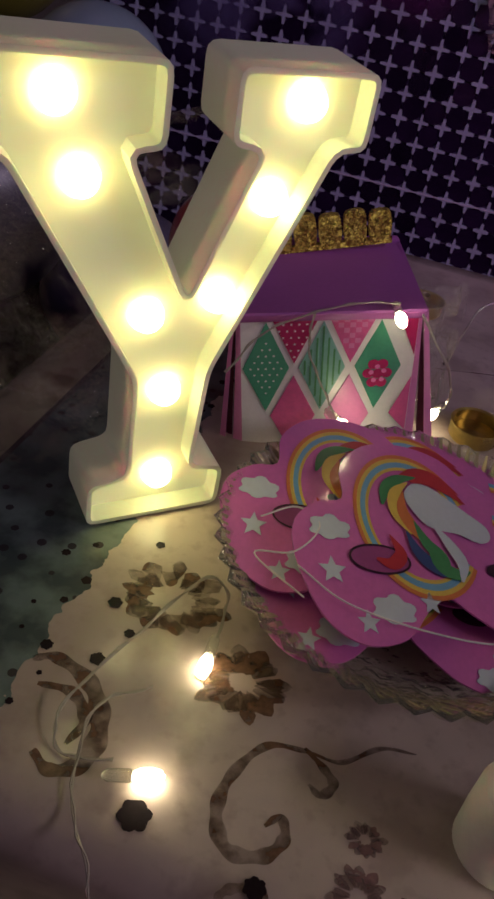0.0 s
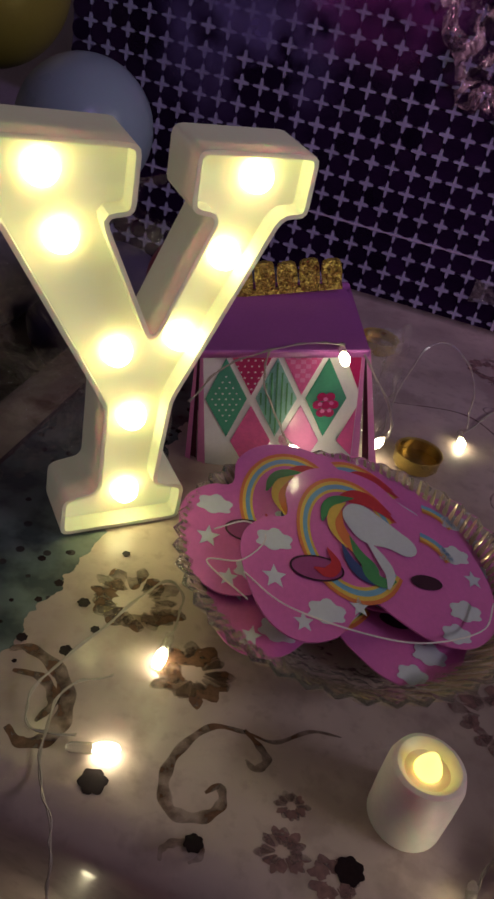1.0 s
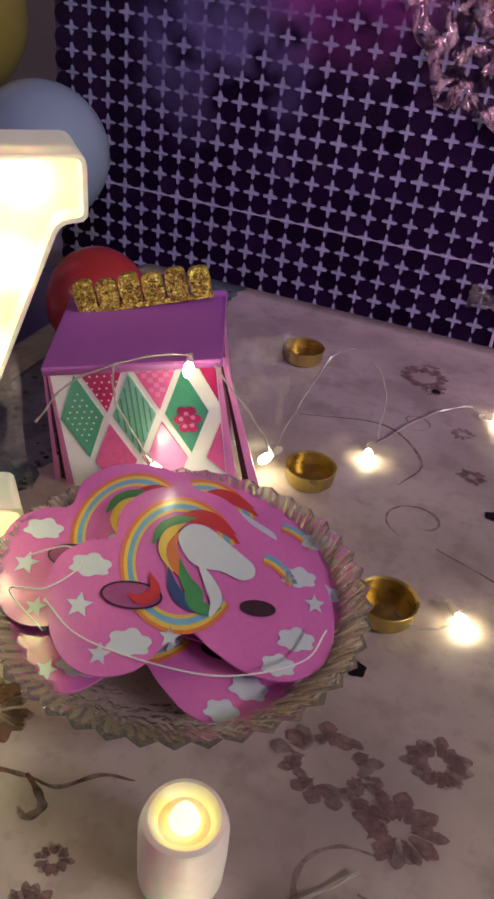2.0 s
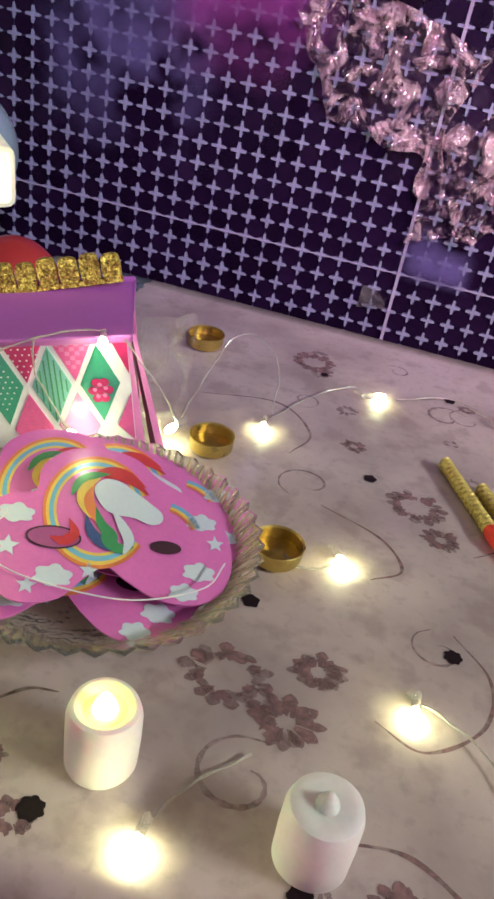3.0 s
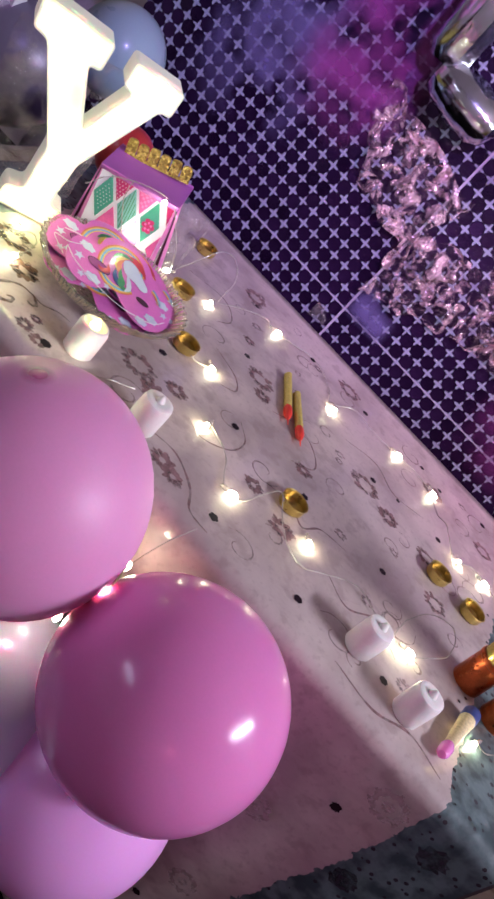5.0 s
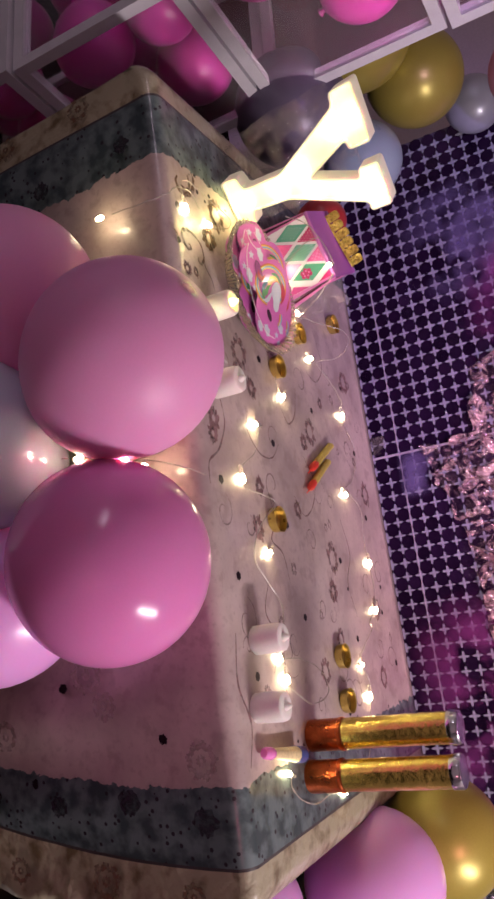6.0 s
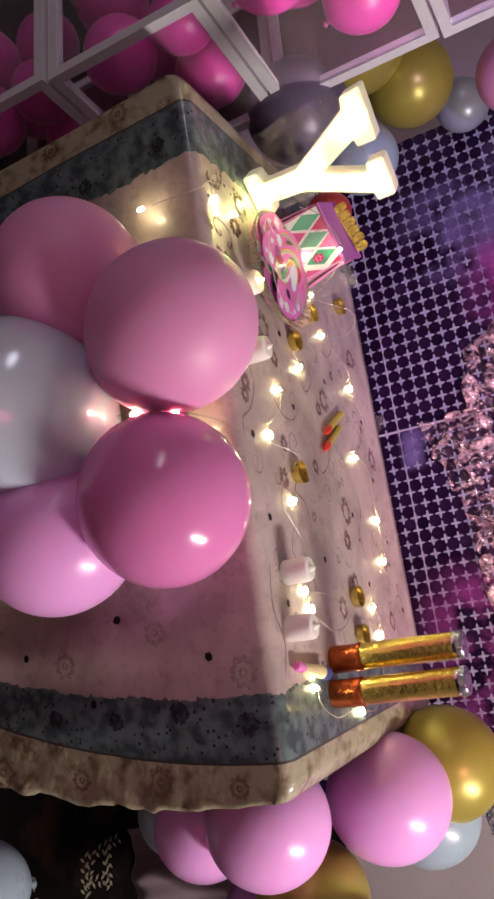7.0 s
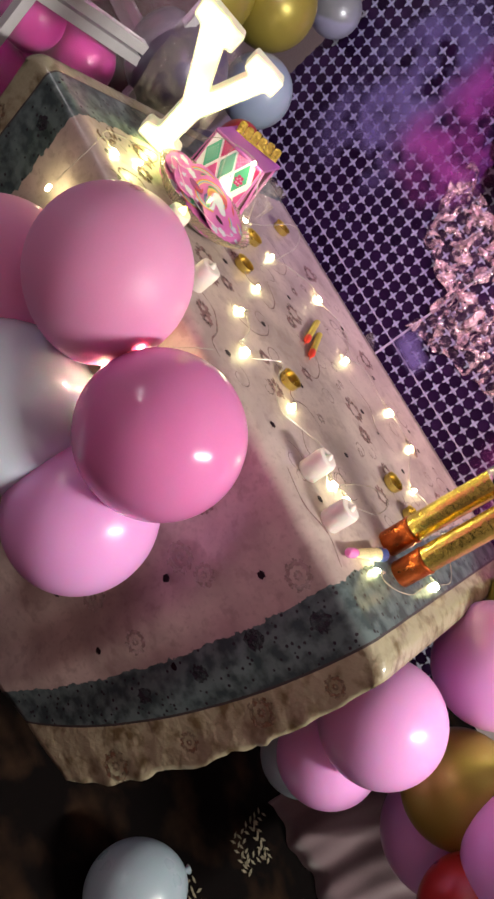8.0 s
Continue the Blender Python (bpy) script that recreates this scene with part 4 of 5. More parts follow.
for k, (x, z, r) in enumerate(((0.663, 0.494, 0.0065), (0.735, 0.650, 0.0065), (0.783, 0.43, 0.006), (0.56, 0.41, 0.006), (0.807, 0.587, 0.016), (0.812, 0.47, 0.014), (0.83, 0.70, 0.017), (0.80, 0.35, 0.014),
                               (-0.068, 0.69, 0.013), (-0.058, 0.535, 0.014), (-0.07, 0.40, 0.014), (0.70, 0.30, 0.006), (0.58, 0.27, 0.006))):
    rn = random.Random(50 + k)
    front_black = bmesh.new()
    flat_shape(front_black, [(x + r * rn.uniform(0.75, 1.2) * math.cos(2 * math.pi * q / 28), front_y(z) - 0.001, z + r * rn.uniform(0.75, 1.2) * math.sin(2 * math.pi * q / 28)) for q in range(28)])
    part("printed_dot", front_black, M["print_band" if r > 0.01 else "print_black"], cloth, "", False)

# ---- marquee letter ----
letter = thing("marquee_letter", pose(-0.0585, 0.423, TOP, 3, 0, 43.5), "glowing cream plastic marquee letter Y with warm bulbs", "lamp")
OUT = [(-0.066, 0.248), (0.023, 0.246), (0.0235, 0.211), (0.009, 0.210), (0.0415, 0.141), (0.067, 0.211), (0.052, 0.213), (0.051, 0.245),
       (0.118, 0.245), (0.119, 0.211), (0.105, 0.211), (0.060, 0.098), (0.058, 0.034), (0.078, 0.030), (0.078, 0.001), (-0.001, 0.001),
       (-0.001, 0.030), (0.020, 0.034), (0.019, 0.097), (-0.042, 0.208), (-0.061, 0.211)]
OUT = rounded(list(reversed(OUT)), 0.006, 3)
RIM, DEEP, BODY = 0.0026, 0.013, 0.037


def inset(points, d):
    out, n = [], len(points)
    for k in range(n):
        a, p, c = Vector(points[k - 1]), Vector(points[k]), Vector(points[(k + 1) % n])
        e1, e2 = (p - a).normalized(), (c - p).normalized()
        nn = (Vector((-e1.y, e1.x)) + Vector((-e2.y, e2.x)))
        nn = nn.normalized() / max(0.5, math.sqrt(max(0.25, (1 + e1.dot(e2)) / 2)))
        out.append(tuple(p + nn * d))
    return out


def fill(bm, ring, flat):
    """Close a hollow-sided outline with triangles."""
    for tri in geometry.tessellate_polygon([[Vector((x, y, 0)) for x, y in flat]]):
        bm.faces.new([ring[k] for k in tri])


inner = inset(OUT, RIM)
bm = bmesh.new()
loops = []
for pts, y in ((OUT, BODY), (OUT, 0.0), (inner, 0.0), (inner, DEEP)):
    loops.append([bm.verts.new((x, y, z)) for x, z in pts])
for a, b in zip(loops, loops[1:]):
    for k in range(len(a)):
        bm.faces.new((a[k], a[(k + 1) % len(a)], b[(k + 1) % len(b)], b[k]))
fill(bm, loops[0], OUT)
part("shell", bm, M["lamp_plastic"], letter)
bm = bmesh.new()
fill(bm, [bm.verts.new((x, DEEP - 0.0006, z)) for x, z in inset(OUT, RIM * 0.9)], inset(OUT, RIM * 0.9))
part("face_panel", bm, M["lamp_face"], letter, "cream face panel", False)
for x, z in ((-0.020, 0.229), (-0.009, 0.196), (0.026, 0.128), (0.040, 0.082), (0.042, 0.023), (0.090, 0.229), (0.080, 0.186), (0.062, 0.136)):
    bm = lathe([(0.0088, 0), (0.0086, 0.003), (0.0070, 0.007), (0.004, 0.0095), (0, 0.0105)], 20, Matrix.Translation((x, DEEP - 0.001, z)) @ pose(0, 0, 0, 90))
    part("bulb", bm, M["bulb"], letter, "lit warm white bulb")

# ---- treat box ----
BOXM = pose(-0.008, 0.5445, TOP - 0.002, 0, -9, 21)
gift = thing("treat_box", BOXM, "pink and purple gable treat box with diamond patchwork front", "gift box")
W, H, D = 0.108, 0.098, 0.10
part("front_panel", box(bmesh.new(), (0, 0, 0), (W, 0.002, H)), M["box_white"], gift, "white panel with coloured diamonds")
# the near-black strips between the pink flaps paint the slot's shade
for x0, x1, x2, y0, key, note in ((0.0, -0.002, -0.006, 0.0, "box_pink", "pink folded corner flap"), (-0.002, -0.003, -0.011, 0.006, "box_inside", "dark strip painted as the shade in the side slot"), (-0.003, -0.005, -0.015, 0.003, "box_pink", "pink folded corner flap"),
                                  (W, W + 0.002, W + 0.007, 0.0, "box_pink", "pink folded corner flap"), (W + 0.002, W + 0.003, W + 0.018, 0.006, "box_inside", "dark strip painted as the shade in the side slot"), (W + 0.003, W + 0.006, W + 0.022, 0.003, "box_pink", "pink folded corner flap")):
    inner_foot = x0 if x0 in (0.0, W) else x0 + (x2 - x1) * (0.60 if key == "box_inside" else 0.82)
    foot = 0.0 if x1 < 0 else -0.012
    bm = bmesh.new()
    f = [bm.verts.new(p) for p in ((x0, y0, H - 0.002), (inner_foot, y0, foot), (x2, y0 + 0.002, foot), (x1, y0 + 0.001, H - 0.004))]
    g = [bm.verts.new(v.co + Vector((0, 0.0012, 0))) for v in f]
    bm.faces.new(f)
    bm.faces.new(list(reversed(g)))
    for k in range(4):
        bm.faces.new((f[k], f[(k + 1) % 4], g[(k + 1) % 4], g[k]))
    part("corner_flap", bm, M[key], gift, note)
part("rear_panel", box(bmesh.new(), (0, D - 0.002, 0), (W, D, H)), M["box_pink"], gift)
for x in (0, W - 0.0015):
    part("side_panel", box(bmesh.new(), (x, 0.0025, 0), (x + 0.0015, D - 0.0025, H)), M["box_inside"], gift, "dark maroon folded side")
for x in (-0.0015, W):
    for y in (0.002, D - 0.018):
        part("side_strip", box(bmesh.new(), (x, y, 0), (x + 0.0015, y + 0.016, H)), M["box_pink"], gift)
bm = bmesh.new()
prof = [(-0.003, H - 0.007), (-0.005, H), (D * 0.90, H + 0.002), (D * 0.91, H + 0.005), (D * 0.96, H + 0.005), (D + 0.004, H), (D + 0.002, H - 0.004)]
a = [bm.verts.new((-0.004, y, z)) for y, z in prof]
b = [bm.verts.new((W + 0.004, y, z)) for y, z in prof]
for k in range(len(prof)):
    bm.faces.new((a[k], a[(k + 1) % 7], b[(k + 1) % 7], b[k]))
bm.faces.new(a)
bm.faces.new(list(reversed(b)))
bmesh.ops.bevel(bm, geom=bm.edges[:], offset=0.0012, segments=1, affect="EDGES")
part("gable_roof", bm, M["box_purple"], gift, "purple folded gable top")


def diamond(cx, cz, rx, rz, mat, clip_top=None):
    pts = [(cx - rx, cz), (cx, cz - rz), (cx + rx, cz), (cx, cz + rz)]
    if clip_top is not None:
        k = (clip_top - cz) / rz
        pts = [(cx - rx * (1 - k) if k > 0 else cx - rx, min(cz, clip_top)), (cx, cz - rz), (cx + rx * (1 - k) if k > 0 else cx + rx, min(cz, clip_top))]
        if k > 0:
            pts = [(cx - rx, cz), (cx, cz - rz), (cx + rx, cz), (cx + rx * (1 - k), clip_top), (cx - rx * (1 - k), clip_top)]
    bm = bmesh.new()
    low = [bm.verts.new((x, -0.0008, z)) for x, z in pts]
    high = [bm.verts.new((x, 0.0002, z)) for x, z in pts]
    bm.faces.new(low)
    for k in range(len(pts)):
        bm.faces.new((low[k], low[(k + 1) % len(pts)], high[(k + 1) % len(pts)], high[k]))
    return part("diamond", bm, mat, gift, "", False)


ZC = H - 0.040
for cx, mat in ((0.0155, "box_green"), (0.0505, "box_teal"), (0.0855, "box_green")):
    diamond(cx, ZC, 0.0145, 0.032, M[mat])
for cx, mat in ((0.033, "box_crimson"), (0.068, "box_rose")):
    diamond(cx, H - 0.005, 0.0145, 0.032, M[mat], H - 0.004)
for cx, mat in ((0.033, "box_rose"), (0.068, "box_pink")):
    diamond(cx, ZC - 0.036, 0.0145, 0.030, M[mat])
bm = bmesh.new()
flat_shape(bm, [(W - 0.0125, -0.0010, H - 0.004), (W - 0.0005, -0.0010, H - 0.004), (W - 0.0005, -0.0010, H - 0.033)])
part("diamond", bm, M["box_crimson"], gift, "", False)
bm = bmesh.new()
flat_shape(bm, [(W - 0.0005, -0.0010, ZC - 0.008), (W - 0.0005, -0.0010, ZC - 0.050), (W - 0.0125, -0.0010, ZC - 0.036)])
part("diamond", bm, M["box_rose"], gift, "", False)
bm = bmesh.new()
for cx, cz0 in ((0.0155, ZC), (0.033, H - 0.014)):
    for i in range(-3, 4):
        for j in range(-6, 7):
            px, pz = cx + i * 0.0048 + (0.0024 if j % 2 else 0), cz0 + j * 0.0045
            if abs(px - cx) / 0.0145 + abs(pz - cz0) / 0.030 < 0.85 and pz < H - 0.006:
                flat_shape(bm, [(px + 0.0008 * math.cos(t), -0.0013, pz + 0.0008 * math.sin(t)) for t in [math.pi * q / 3 for q in range(6)]])
part("polka_dots", bm, M["box_white"], gift, "", False)
bm = bmesh.new()
for k in range(-3, 4):
    px, hh = 0.0505 + k * 0.0036, 0.032 * (1 - abs(k) * 0.0036 / 0.0145) - 0.003
    flat_shape(bm, [(px - 0.0006, -0.0013, ZC - hh), (px + 0.0006, -0.0013, ZC - hh), (px + 0.0006, -0.0013, ZC + hh), (px - 0.0006, -0.0013, ZC + hh)])
part("stripes", bm, M["print_green"], gift, "", False)
bm = bmesh.new()
for k in range(7):
    a = 2 * math.pi * k / 6
    px, pz = 0.0855 + (0.0058 * math.cos(a) if k < 6 else 0), ZC - 0.005 + (0.0075 * math.sin(a) if k < 6 else 0)
    flat_shape(bm, [(px + 0.0036 * math.cos(t), -0.0013 - 0.0001 * k, pz + 0.0036 * math.sin(t)) for t in [math.pi * q / 5 for q in range(10)]])
part("rose_print", bm, M["box_crimson"], gift, "", False)
bm = bmesh.new()
for k in range(5):
    a = 2 * math.pi * k / 5 + 0.4
    px, pz = 0.0855 + 0.0042 * math.cos(a), ZC - 0.005 + 0.0052 * math.sin(a)
    flat_shape(bm, [(px + 0.0017 * math.cos(t), -0.0022 - 0.0001 * k, pz + 0.0017 * math.sin(t)) for t in [math.pi * q / 4 for q in range(8)]])
part("rose_petals", bm, M["box_pink"], gift, "", False)
bm = bmesh.new()
for i in range(-3, 4):
    for j in range(8):
        px, pz = 0.068 + i * 0.0036, H - 0.007 - j * 0.0036
        if (i + j) % 2 and abs(px - 0.068) / 0.0145 + abs(pz - H + 0.005) / 0.032 < 0.84:
            flat_shape(bm, [(px - 0.0017, -0.0013, pz - 0.0017), (px + 0.0017, -0.0013, pz - 0.0017), (px + 0.0017, -0.0013, pz + 0.0017), (px - 0.0017, -0.0013, pz + 0.0017)])
part("plaid_squares", bm, M["box_pink"], gift, "", False)

# glitter name topper: plain letter-like blocks
topper = thing("glitter_topper", BOXM @ pose(0.006, 0.078, H - 0.0005, 0, -5, 0), "gold glitter topper of rounded bars on the treat box", "cake topper")
for k in range(6):
    h = (0.022, 0.0205, 0.0225, 0.021, 0.022, 0.0205)[k]
    bm = plate(rounded([(0, 0), (0.0135, 0), (0.0145, h * 0.5), (0.0135, h), (0.0075, h + 0.0012), (0, h), (-0.001, h * 0.5)], 0.003, 3), 0.0045)
    bmesh.ops.transform(bm, matrix=Matrix.Translation((k * 0.0165 + 0.001, 0.0022, 0.002)) @ pose(0, 0, 0, 90), verts=bm.verts)
    part("glitter_bar", bm, M["glitter"], topper)
part("topper_bar", box(bmesh.new(), (0, -0.002, 0), (0.098, 0.002, 0.004)), M["glitter"], topper)

# ---- crystal bowl and masks ----
BX, BY = 0.115, 0.455
bowl = thing("crystal_bowl", pose(BX, BY, TOP), "cut crystal glass bowl with ridged gilded rim", "bowl")
scal = lambda a, z: 0.020 * math.cos(44 * a) * min(1, z / 0.02)
bm = lathe([(0, 0.001), (0.05, 0.001), (0.062, 0.004), (0.082, 0.014), (0.096, 0.026), (0.104, 0.036), (0.1055, 0.038), (0.103, 0.0385), (0.092, 0.029), (0.078, 0.0175), (0.060, 0.0075), (0, 0.006)], 176, None, None, scal)
part("dish", bm, M["crystal"], bowl)
ridge = None
for k in range(110):
    a = 2 * math.pi * k / 110
    if ridge is None:
        bm = bmesh.new()
        for u, r in ((0.0, 0.0007), (0.3, 0.0017), (0.7, 0.0019), (1.0, 0.0008)):
            x, y, z = 0.082 + 0.021 * u, 0.010 * u, 0.0175 + 0.0205 * u
            for q in range(6):
                bm.verts.new((x + r * 0.5 * math.sin(q * math.pi / 3), y + r * math.cos(q * math.pi / 3), z + r * math.sin(q * math.pi / 3)))
        bm.verts.ensure_lookup_table()
        for ring in range(3):
            for q in range(6):
                bm.faces.new([bm.verts[ring * 6 + q], bm.verts[ring * 6 + (q + 1) % 6], bm.verts[ring * 6 + 6 + (q + 1) % 6], bm.verts[ring * 6 + 6 + q]])
        bm.faces.new([bm.verts[q] for q in range(6)])
        bm.faces.new([bm.verts[18 + q] for q in range(6)])
        ridge = part("rim_ridge", bm, M["crystal_gilt"], bowl, "gilded glass ridge")
        mesh = ridge.data
    else:
        ob = new("rim_ridge", mesh)
        ob.parent = bowl
        ob.rotation_euler = (0, 0, a)
        tagged(ob, "gilded glass ridge")

MASK = smooth_loop([(-0.076, -0.006), (-0.074, 0.014), (-0.060, 0.026), (-0.046, 0.030), (-0.044, 0.050), (-0.028, 0.066), (-0.004, 0.070), (0.018, 0.064), (0.032, 0.050), (0.048, 0.040),
                    (0.066, 0.030), (0.076, 0.012), (0.078, -0.010), (0.070, -0.030), (0.052, -0.040), (0.030, -0.038), (0.012, -0.028), (0.000, -0.020), (-0.012, -0.028),
                    (-0.026, -0.042), (-0.048, -0.046), (-0.066, -0.034)], 4)


def star(cx, cy, r, turn=0.3):
    return [(cx + (r if k % 2 == 0 else r * 0.45) * math.cos(turn + math.pi * k / 5), cy + (r if k % 2 == 0 else r * 0.45) * math.sin(turn + math.pi * k / 5)) for k in range(10)]


def cloud(cx, cy, r):
    return [(cx + r * (0.86 + 0.34 * abs(math.sin(3 * t + 0.4))) * math.cos(t), cy + (0.74 if math.sin(t) > 0 else 0.5) * r * (0.86 + 0.34 * abs(math.sin(3 * t + 0.4))) * math.sin(t)) for t in [2 * math.pi * q / 30 for q in range(30)]]


def arc_band(bm, cx, cy, r0, r1, a0, a1, z, n=36, squeeze=1.0):
    prev = None
    for k in range(n + 1):
        a = radians(a0 + (a1 - a0) * k / n)
        cur = (bm.verts.new((cx + squeeze * r0 * math.cos(a), cy + r0 * math.sin(a), z)), bm.verts.new((cx + squeeze * r1 * math.cos(a), cy + r1 * math.sin(a), z)))
        if prev:
            bm.faces.new((prev[0], cur[0], cur[1], prev[1]))
        prev = cur


def party_mask(m, label):
    t = thing("party_mask", m @ Matrix.Diagonal((1.0, 1.2, 1.0, 1.0)), label, "party mask", "paper party masks in the bowl")
    part("card", plate(MASK, 0.0010), M["mask_pink"], t)
    z = 0.0014
    for r0, r1, mat in ((0.040, 0.0425, "print_orange"), (0.0375, 0.040, "print_yellow"), (0.034, 0.0375, "print_blue"), (0.032, 0.034, "print_yellow")):
        bm = bmesh.new()
        arc_band(bm, -0.007, 0.020, r0, r1, 20, 325, z, 48, 0.80)
        part("rainbow_arc", bm, M[mat], t, "", False)
    for r0, r1, mat in ((0.016, 0.018, "print_orange"), (0.018, 0.020, "print_yellow"), (0.020, 0.023, "print_blue")):
        bm = bmesh.new()
        arc_band(bm, 0.034, 0.004, r0 + 0.004, r1 + 0.004, 20, 75, z)
        part("rainbow_arc", bm, M[mat], t, "", False)
    for cx, cy, r in ((-0.056, 0.010, 0.010), (-0.030, -0.030, 0.010), (0.056, -0.020, 0.009), (0.060, 0.016, 0.009), (0.046, -0.034, 0.008)):
        bm = bmesh.new()
        flat_shape(bm, [(x, y, z) for x, y in cloud(cx, cy, r)])
        part("printed_cloud", bm, M["print_white"], t, "", False)
    for cx, cy, r in ((-0.058, -0.012, 0.0075), (-0.010, -0.024, 0.006), (0.068, 0.002, 0.006), (-0.044, -0.036, 0.006)):
        bm = bmesh.new()
        flat_shape(bm, [(x, y, z) for x, y in star(cx, cy, r)])
        part("printed_star", bm, M["print_white"], t, "", False)
    # card stays uncut: dark discs paint the shade inside the eye holes
    for cx in (-0.032, 0.036):
        bm = bmesh.new()
        size = 1.0 if cx < 0 else 0.62
        flat_shape(bm, [(cx + size * 0.016 * math.cos(q), -0.004 + size * 0.0075 * math.sin(q), z + 0.0003) for q in [2 * math.pi * k / 24 for k in range(24)]])
        part("eye_hole", bm, M["eye_hole_shade" if cx < 0 else "eye_hole_dark"], t, "", False)
        bm = bmesh.new()
        for k in range(32 if cx < 0 else 0):
            a, b = 2 * math.pi * k / 32, 2 * math.pi * (k + 1) / 32
            flat_shape(bm, [(cx + 0.0165 * math.cos(a), -0.004 + 0.008 * math.sin(a), z + 0.0005), (cx + 0.0165 * math.cos(b), -0.004 + 0.008 * math.sin(b), z + 0.0005),
                            (cx + 0.0153 * math.cos(b), -0.004 + 0.0069 * math.sin(b), z + 0.0005), (cx + 0.0153 * math.cos(a), -0.004 + 0.0069 * math.sin(a), z + 0.0005)])
        if cx < 0:
            part("eye_hole_edge", bm, M["eye_hole_dark"], t, "", False)
        else:
            bm.free()
    bm = bmesh.new()
    flat_shape(bm, [(x, y, z + 0.0006) for x, y in smooth_loop([(-0.010, 0.034), (-0.004, 0.043), (0.006, 0.043), (0.016, 0.036), (0.026, 0.028), (0.034, 0.021), (0.034, 0.014), (0.027, 0.011), (0.016, 0.015), (0.006, 0.016), (-0.003, 0.020)], 4)])
    part("printed_oval", bm, M["print_white"], t, "", False)
    for k, (pts, mat) in enumerate((
            (((0.024, 0.040), (0.012, 0.049), (0.000, 0.051), (-0.012, 0.046)), "print_red"), (((0.026, 0.034), (0.016, 0.043), (0.006, 0.047), (-0.004, 0.045)), "print_red"),
            (((0.000, 0.048), (-0.012, 0.045), (-0.020, 0.038), (-0.024, 0.028)), "print_green"), (((-0.006, 0.044), (-0.015, 0.036), (-0.017, 0.024), (-0.011, 0.012)), "print_yellow"),
            (((-0.010, 0.038), (-0.013, 0.026), (-0.008, 0.014), (0.000, 0.006)), "print_orange"), (((-0.008, 0.020), (-0.004, 0.008), (0.003, 0.000), (0.004, -0.008)), "print_green"),
            (((-0.014, 0.014), (-0.010, 0.002), (-0.002, -0.006), (0.008, -0.010)), "print_navy"), (((-0.004, 0.004), (0.000, -0.004), (0.008, -0.008), (0.016, -0.006)), "print_green"),
            (((-0.024, 0.010), (-0.020, 0.000), (-0.026, -0.006), (-0.034, -0.004)), "print_red"), (((0.002, 0.020), (0.009, 0.008), (0.013, -0.002), (0.010, -0.012)), "print_white"))):
        c = glide([(x, y, z + 0.0004 + 0.00005 * k) for x, y in pts], 6)
        bm = bmesh.new()
        prev = None
        for q, p in enumerate(c):
            d = (c[min(q + 1, len(c) - 1)] - c[max(q - 1, 0)]).normalized()
            w = Vector((-d.y, d.x, 0)) * 0.0036 * math.sin(math.pi * (q + 0.5) / (len(c) + 0.5))
            cur = (bm.verts.new(p + w), bm.verts.new(p - w))
            if prev:
                bm.faces.new((prev[0], cur[0], cur[1], prev[1]))
            prev = cur
        part("printed_swirl", bm, M[mat], t, "", False)
    return t


party_mask(pose(0.114, 0.430, TOP + 0.024, 4, 3, 10), "pink rainbow paper party mask at the bottom of the stack")
party_mask(pose(0.083, 0.462, TOP + 0.033, 5, 2, 17), "pink rainbow paper party mask under another mask")
party_mask(pose(0.128, 0.486, TOP + 0.031, 3, 3, 28), "pink rainbow paper party mask tucked beneath the top mask")
party_mask(pose(0.126, 0.447, TOP + 0.038, 6, 4, 23), "pink rainbow paper party mask on top of the stack")
bm = bmesh.new()
tube(glide([(0.062, 0.405, 0.793), (0.09, 0.392, 0.793), (0.13, 0.395, 0.790), (0.165, 0.405, 0.789), (0.195, 0.43, 0.789), (0.200, 0.455, 0.790)]), 0.0005, 6, bm)
tube(glide([(0.035, 0.43, 0.793), (0.05, 0.445, 0.794), (0.065, 0.435, 0.795), (0.058, 0.412, 0.794), (0.04, 0.405, 0.791), (0.07, 0.39, 0.789)]), 0.0005, 6, bm)
tagged(link_mesh("elastic_cord", bm, M["elastic"]), "thin white elastic cords of the masks", "cord")

# ---- battery tealights ----


def tealight(x, y, lit, turn, label):
    t = thing("battery_tealight", pose(x, y, TOP, 0, 0, turn), label, "candle", "battery tealights on the table")
    wob = lambda a, z: 0.012 * math.sin(3 * a + 60 * z)
    prof = [(0, 0.0), (0.017, 0.0), (0.0186, 0.002), (0.0190, 0.020), (0.0188, 0.036), (0.0172, 0.0415), (0.0150, 0.0425)]
    prof += [(0.0125, 0.0412), (0.0108, 0.0385), (0, 0.0375)] if lit else [(0.0120, 0.0428), (0.0070, 0.0420), (0, 0.0418)]
    part("wax_body", lathe(prof, 40, None, None, wob), M["candle"], t)
    bm = lathe([(0.0058, 0.0370), (0.0066, 0.0395), (0.0052, 0.0440), (0.0025, 0.0490), (0, 0.051)], 16)
    part("flame", bm, M["flame" if lit else "flame_off"], t, "lit yellow flame tip" if lit else "unlit plastic flame tip")
    return t


tealight(0.178, 0.329, True, 10, "white battery tealight with a glowing yellow flame")
tealight(0.291, 0.318, False, 60, "white battery tealight, unlit")
tealight(0.633, 0.338, False, 110, "white battery tealight, unlit, near another")
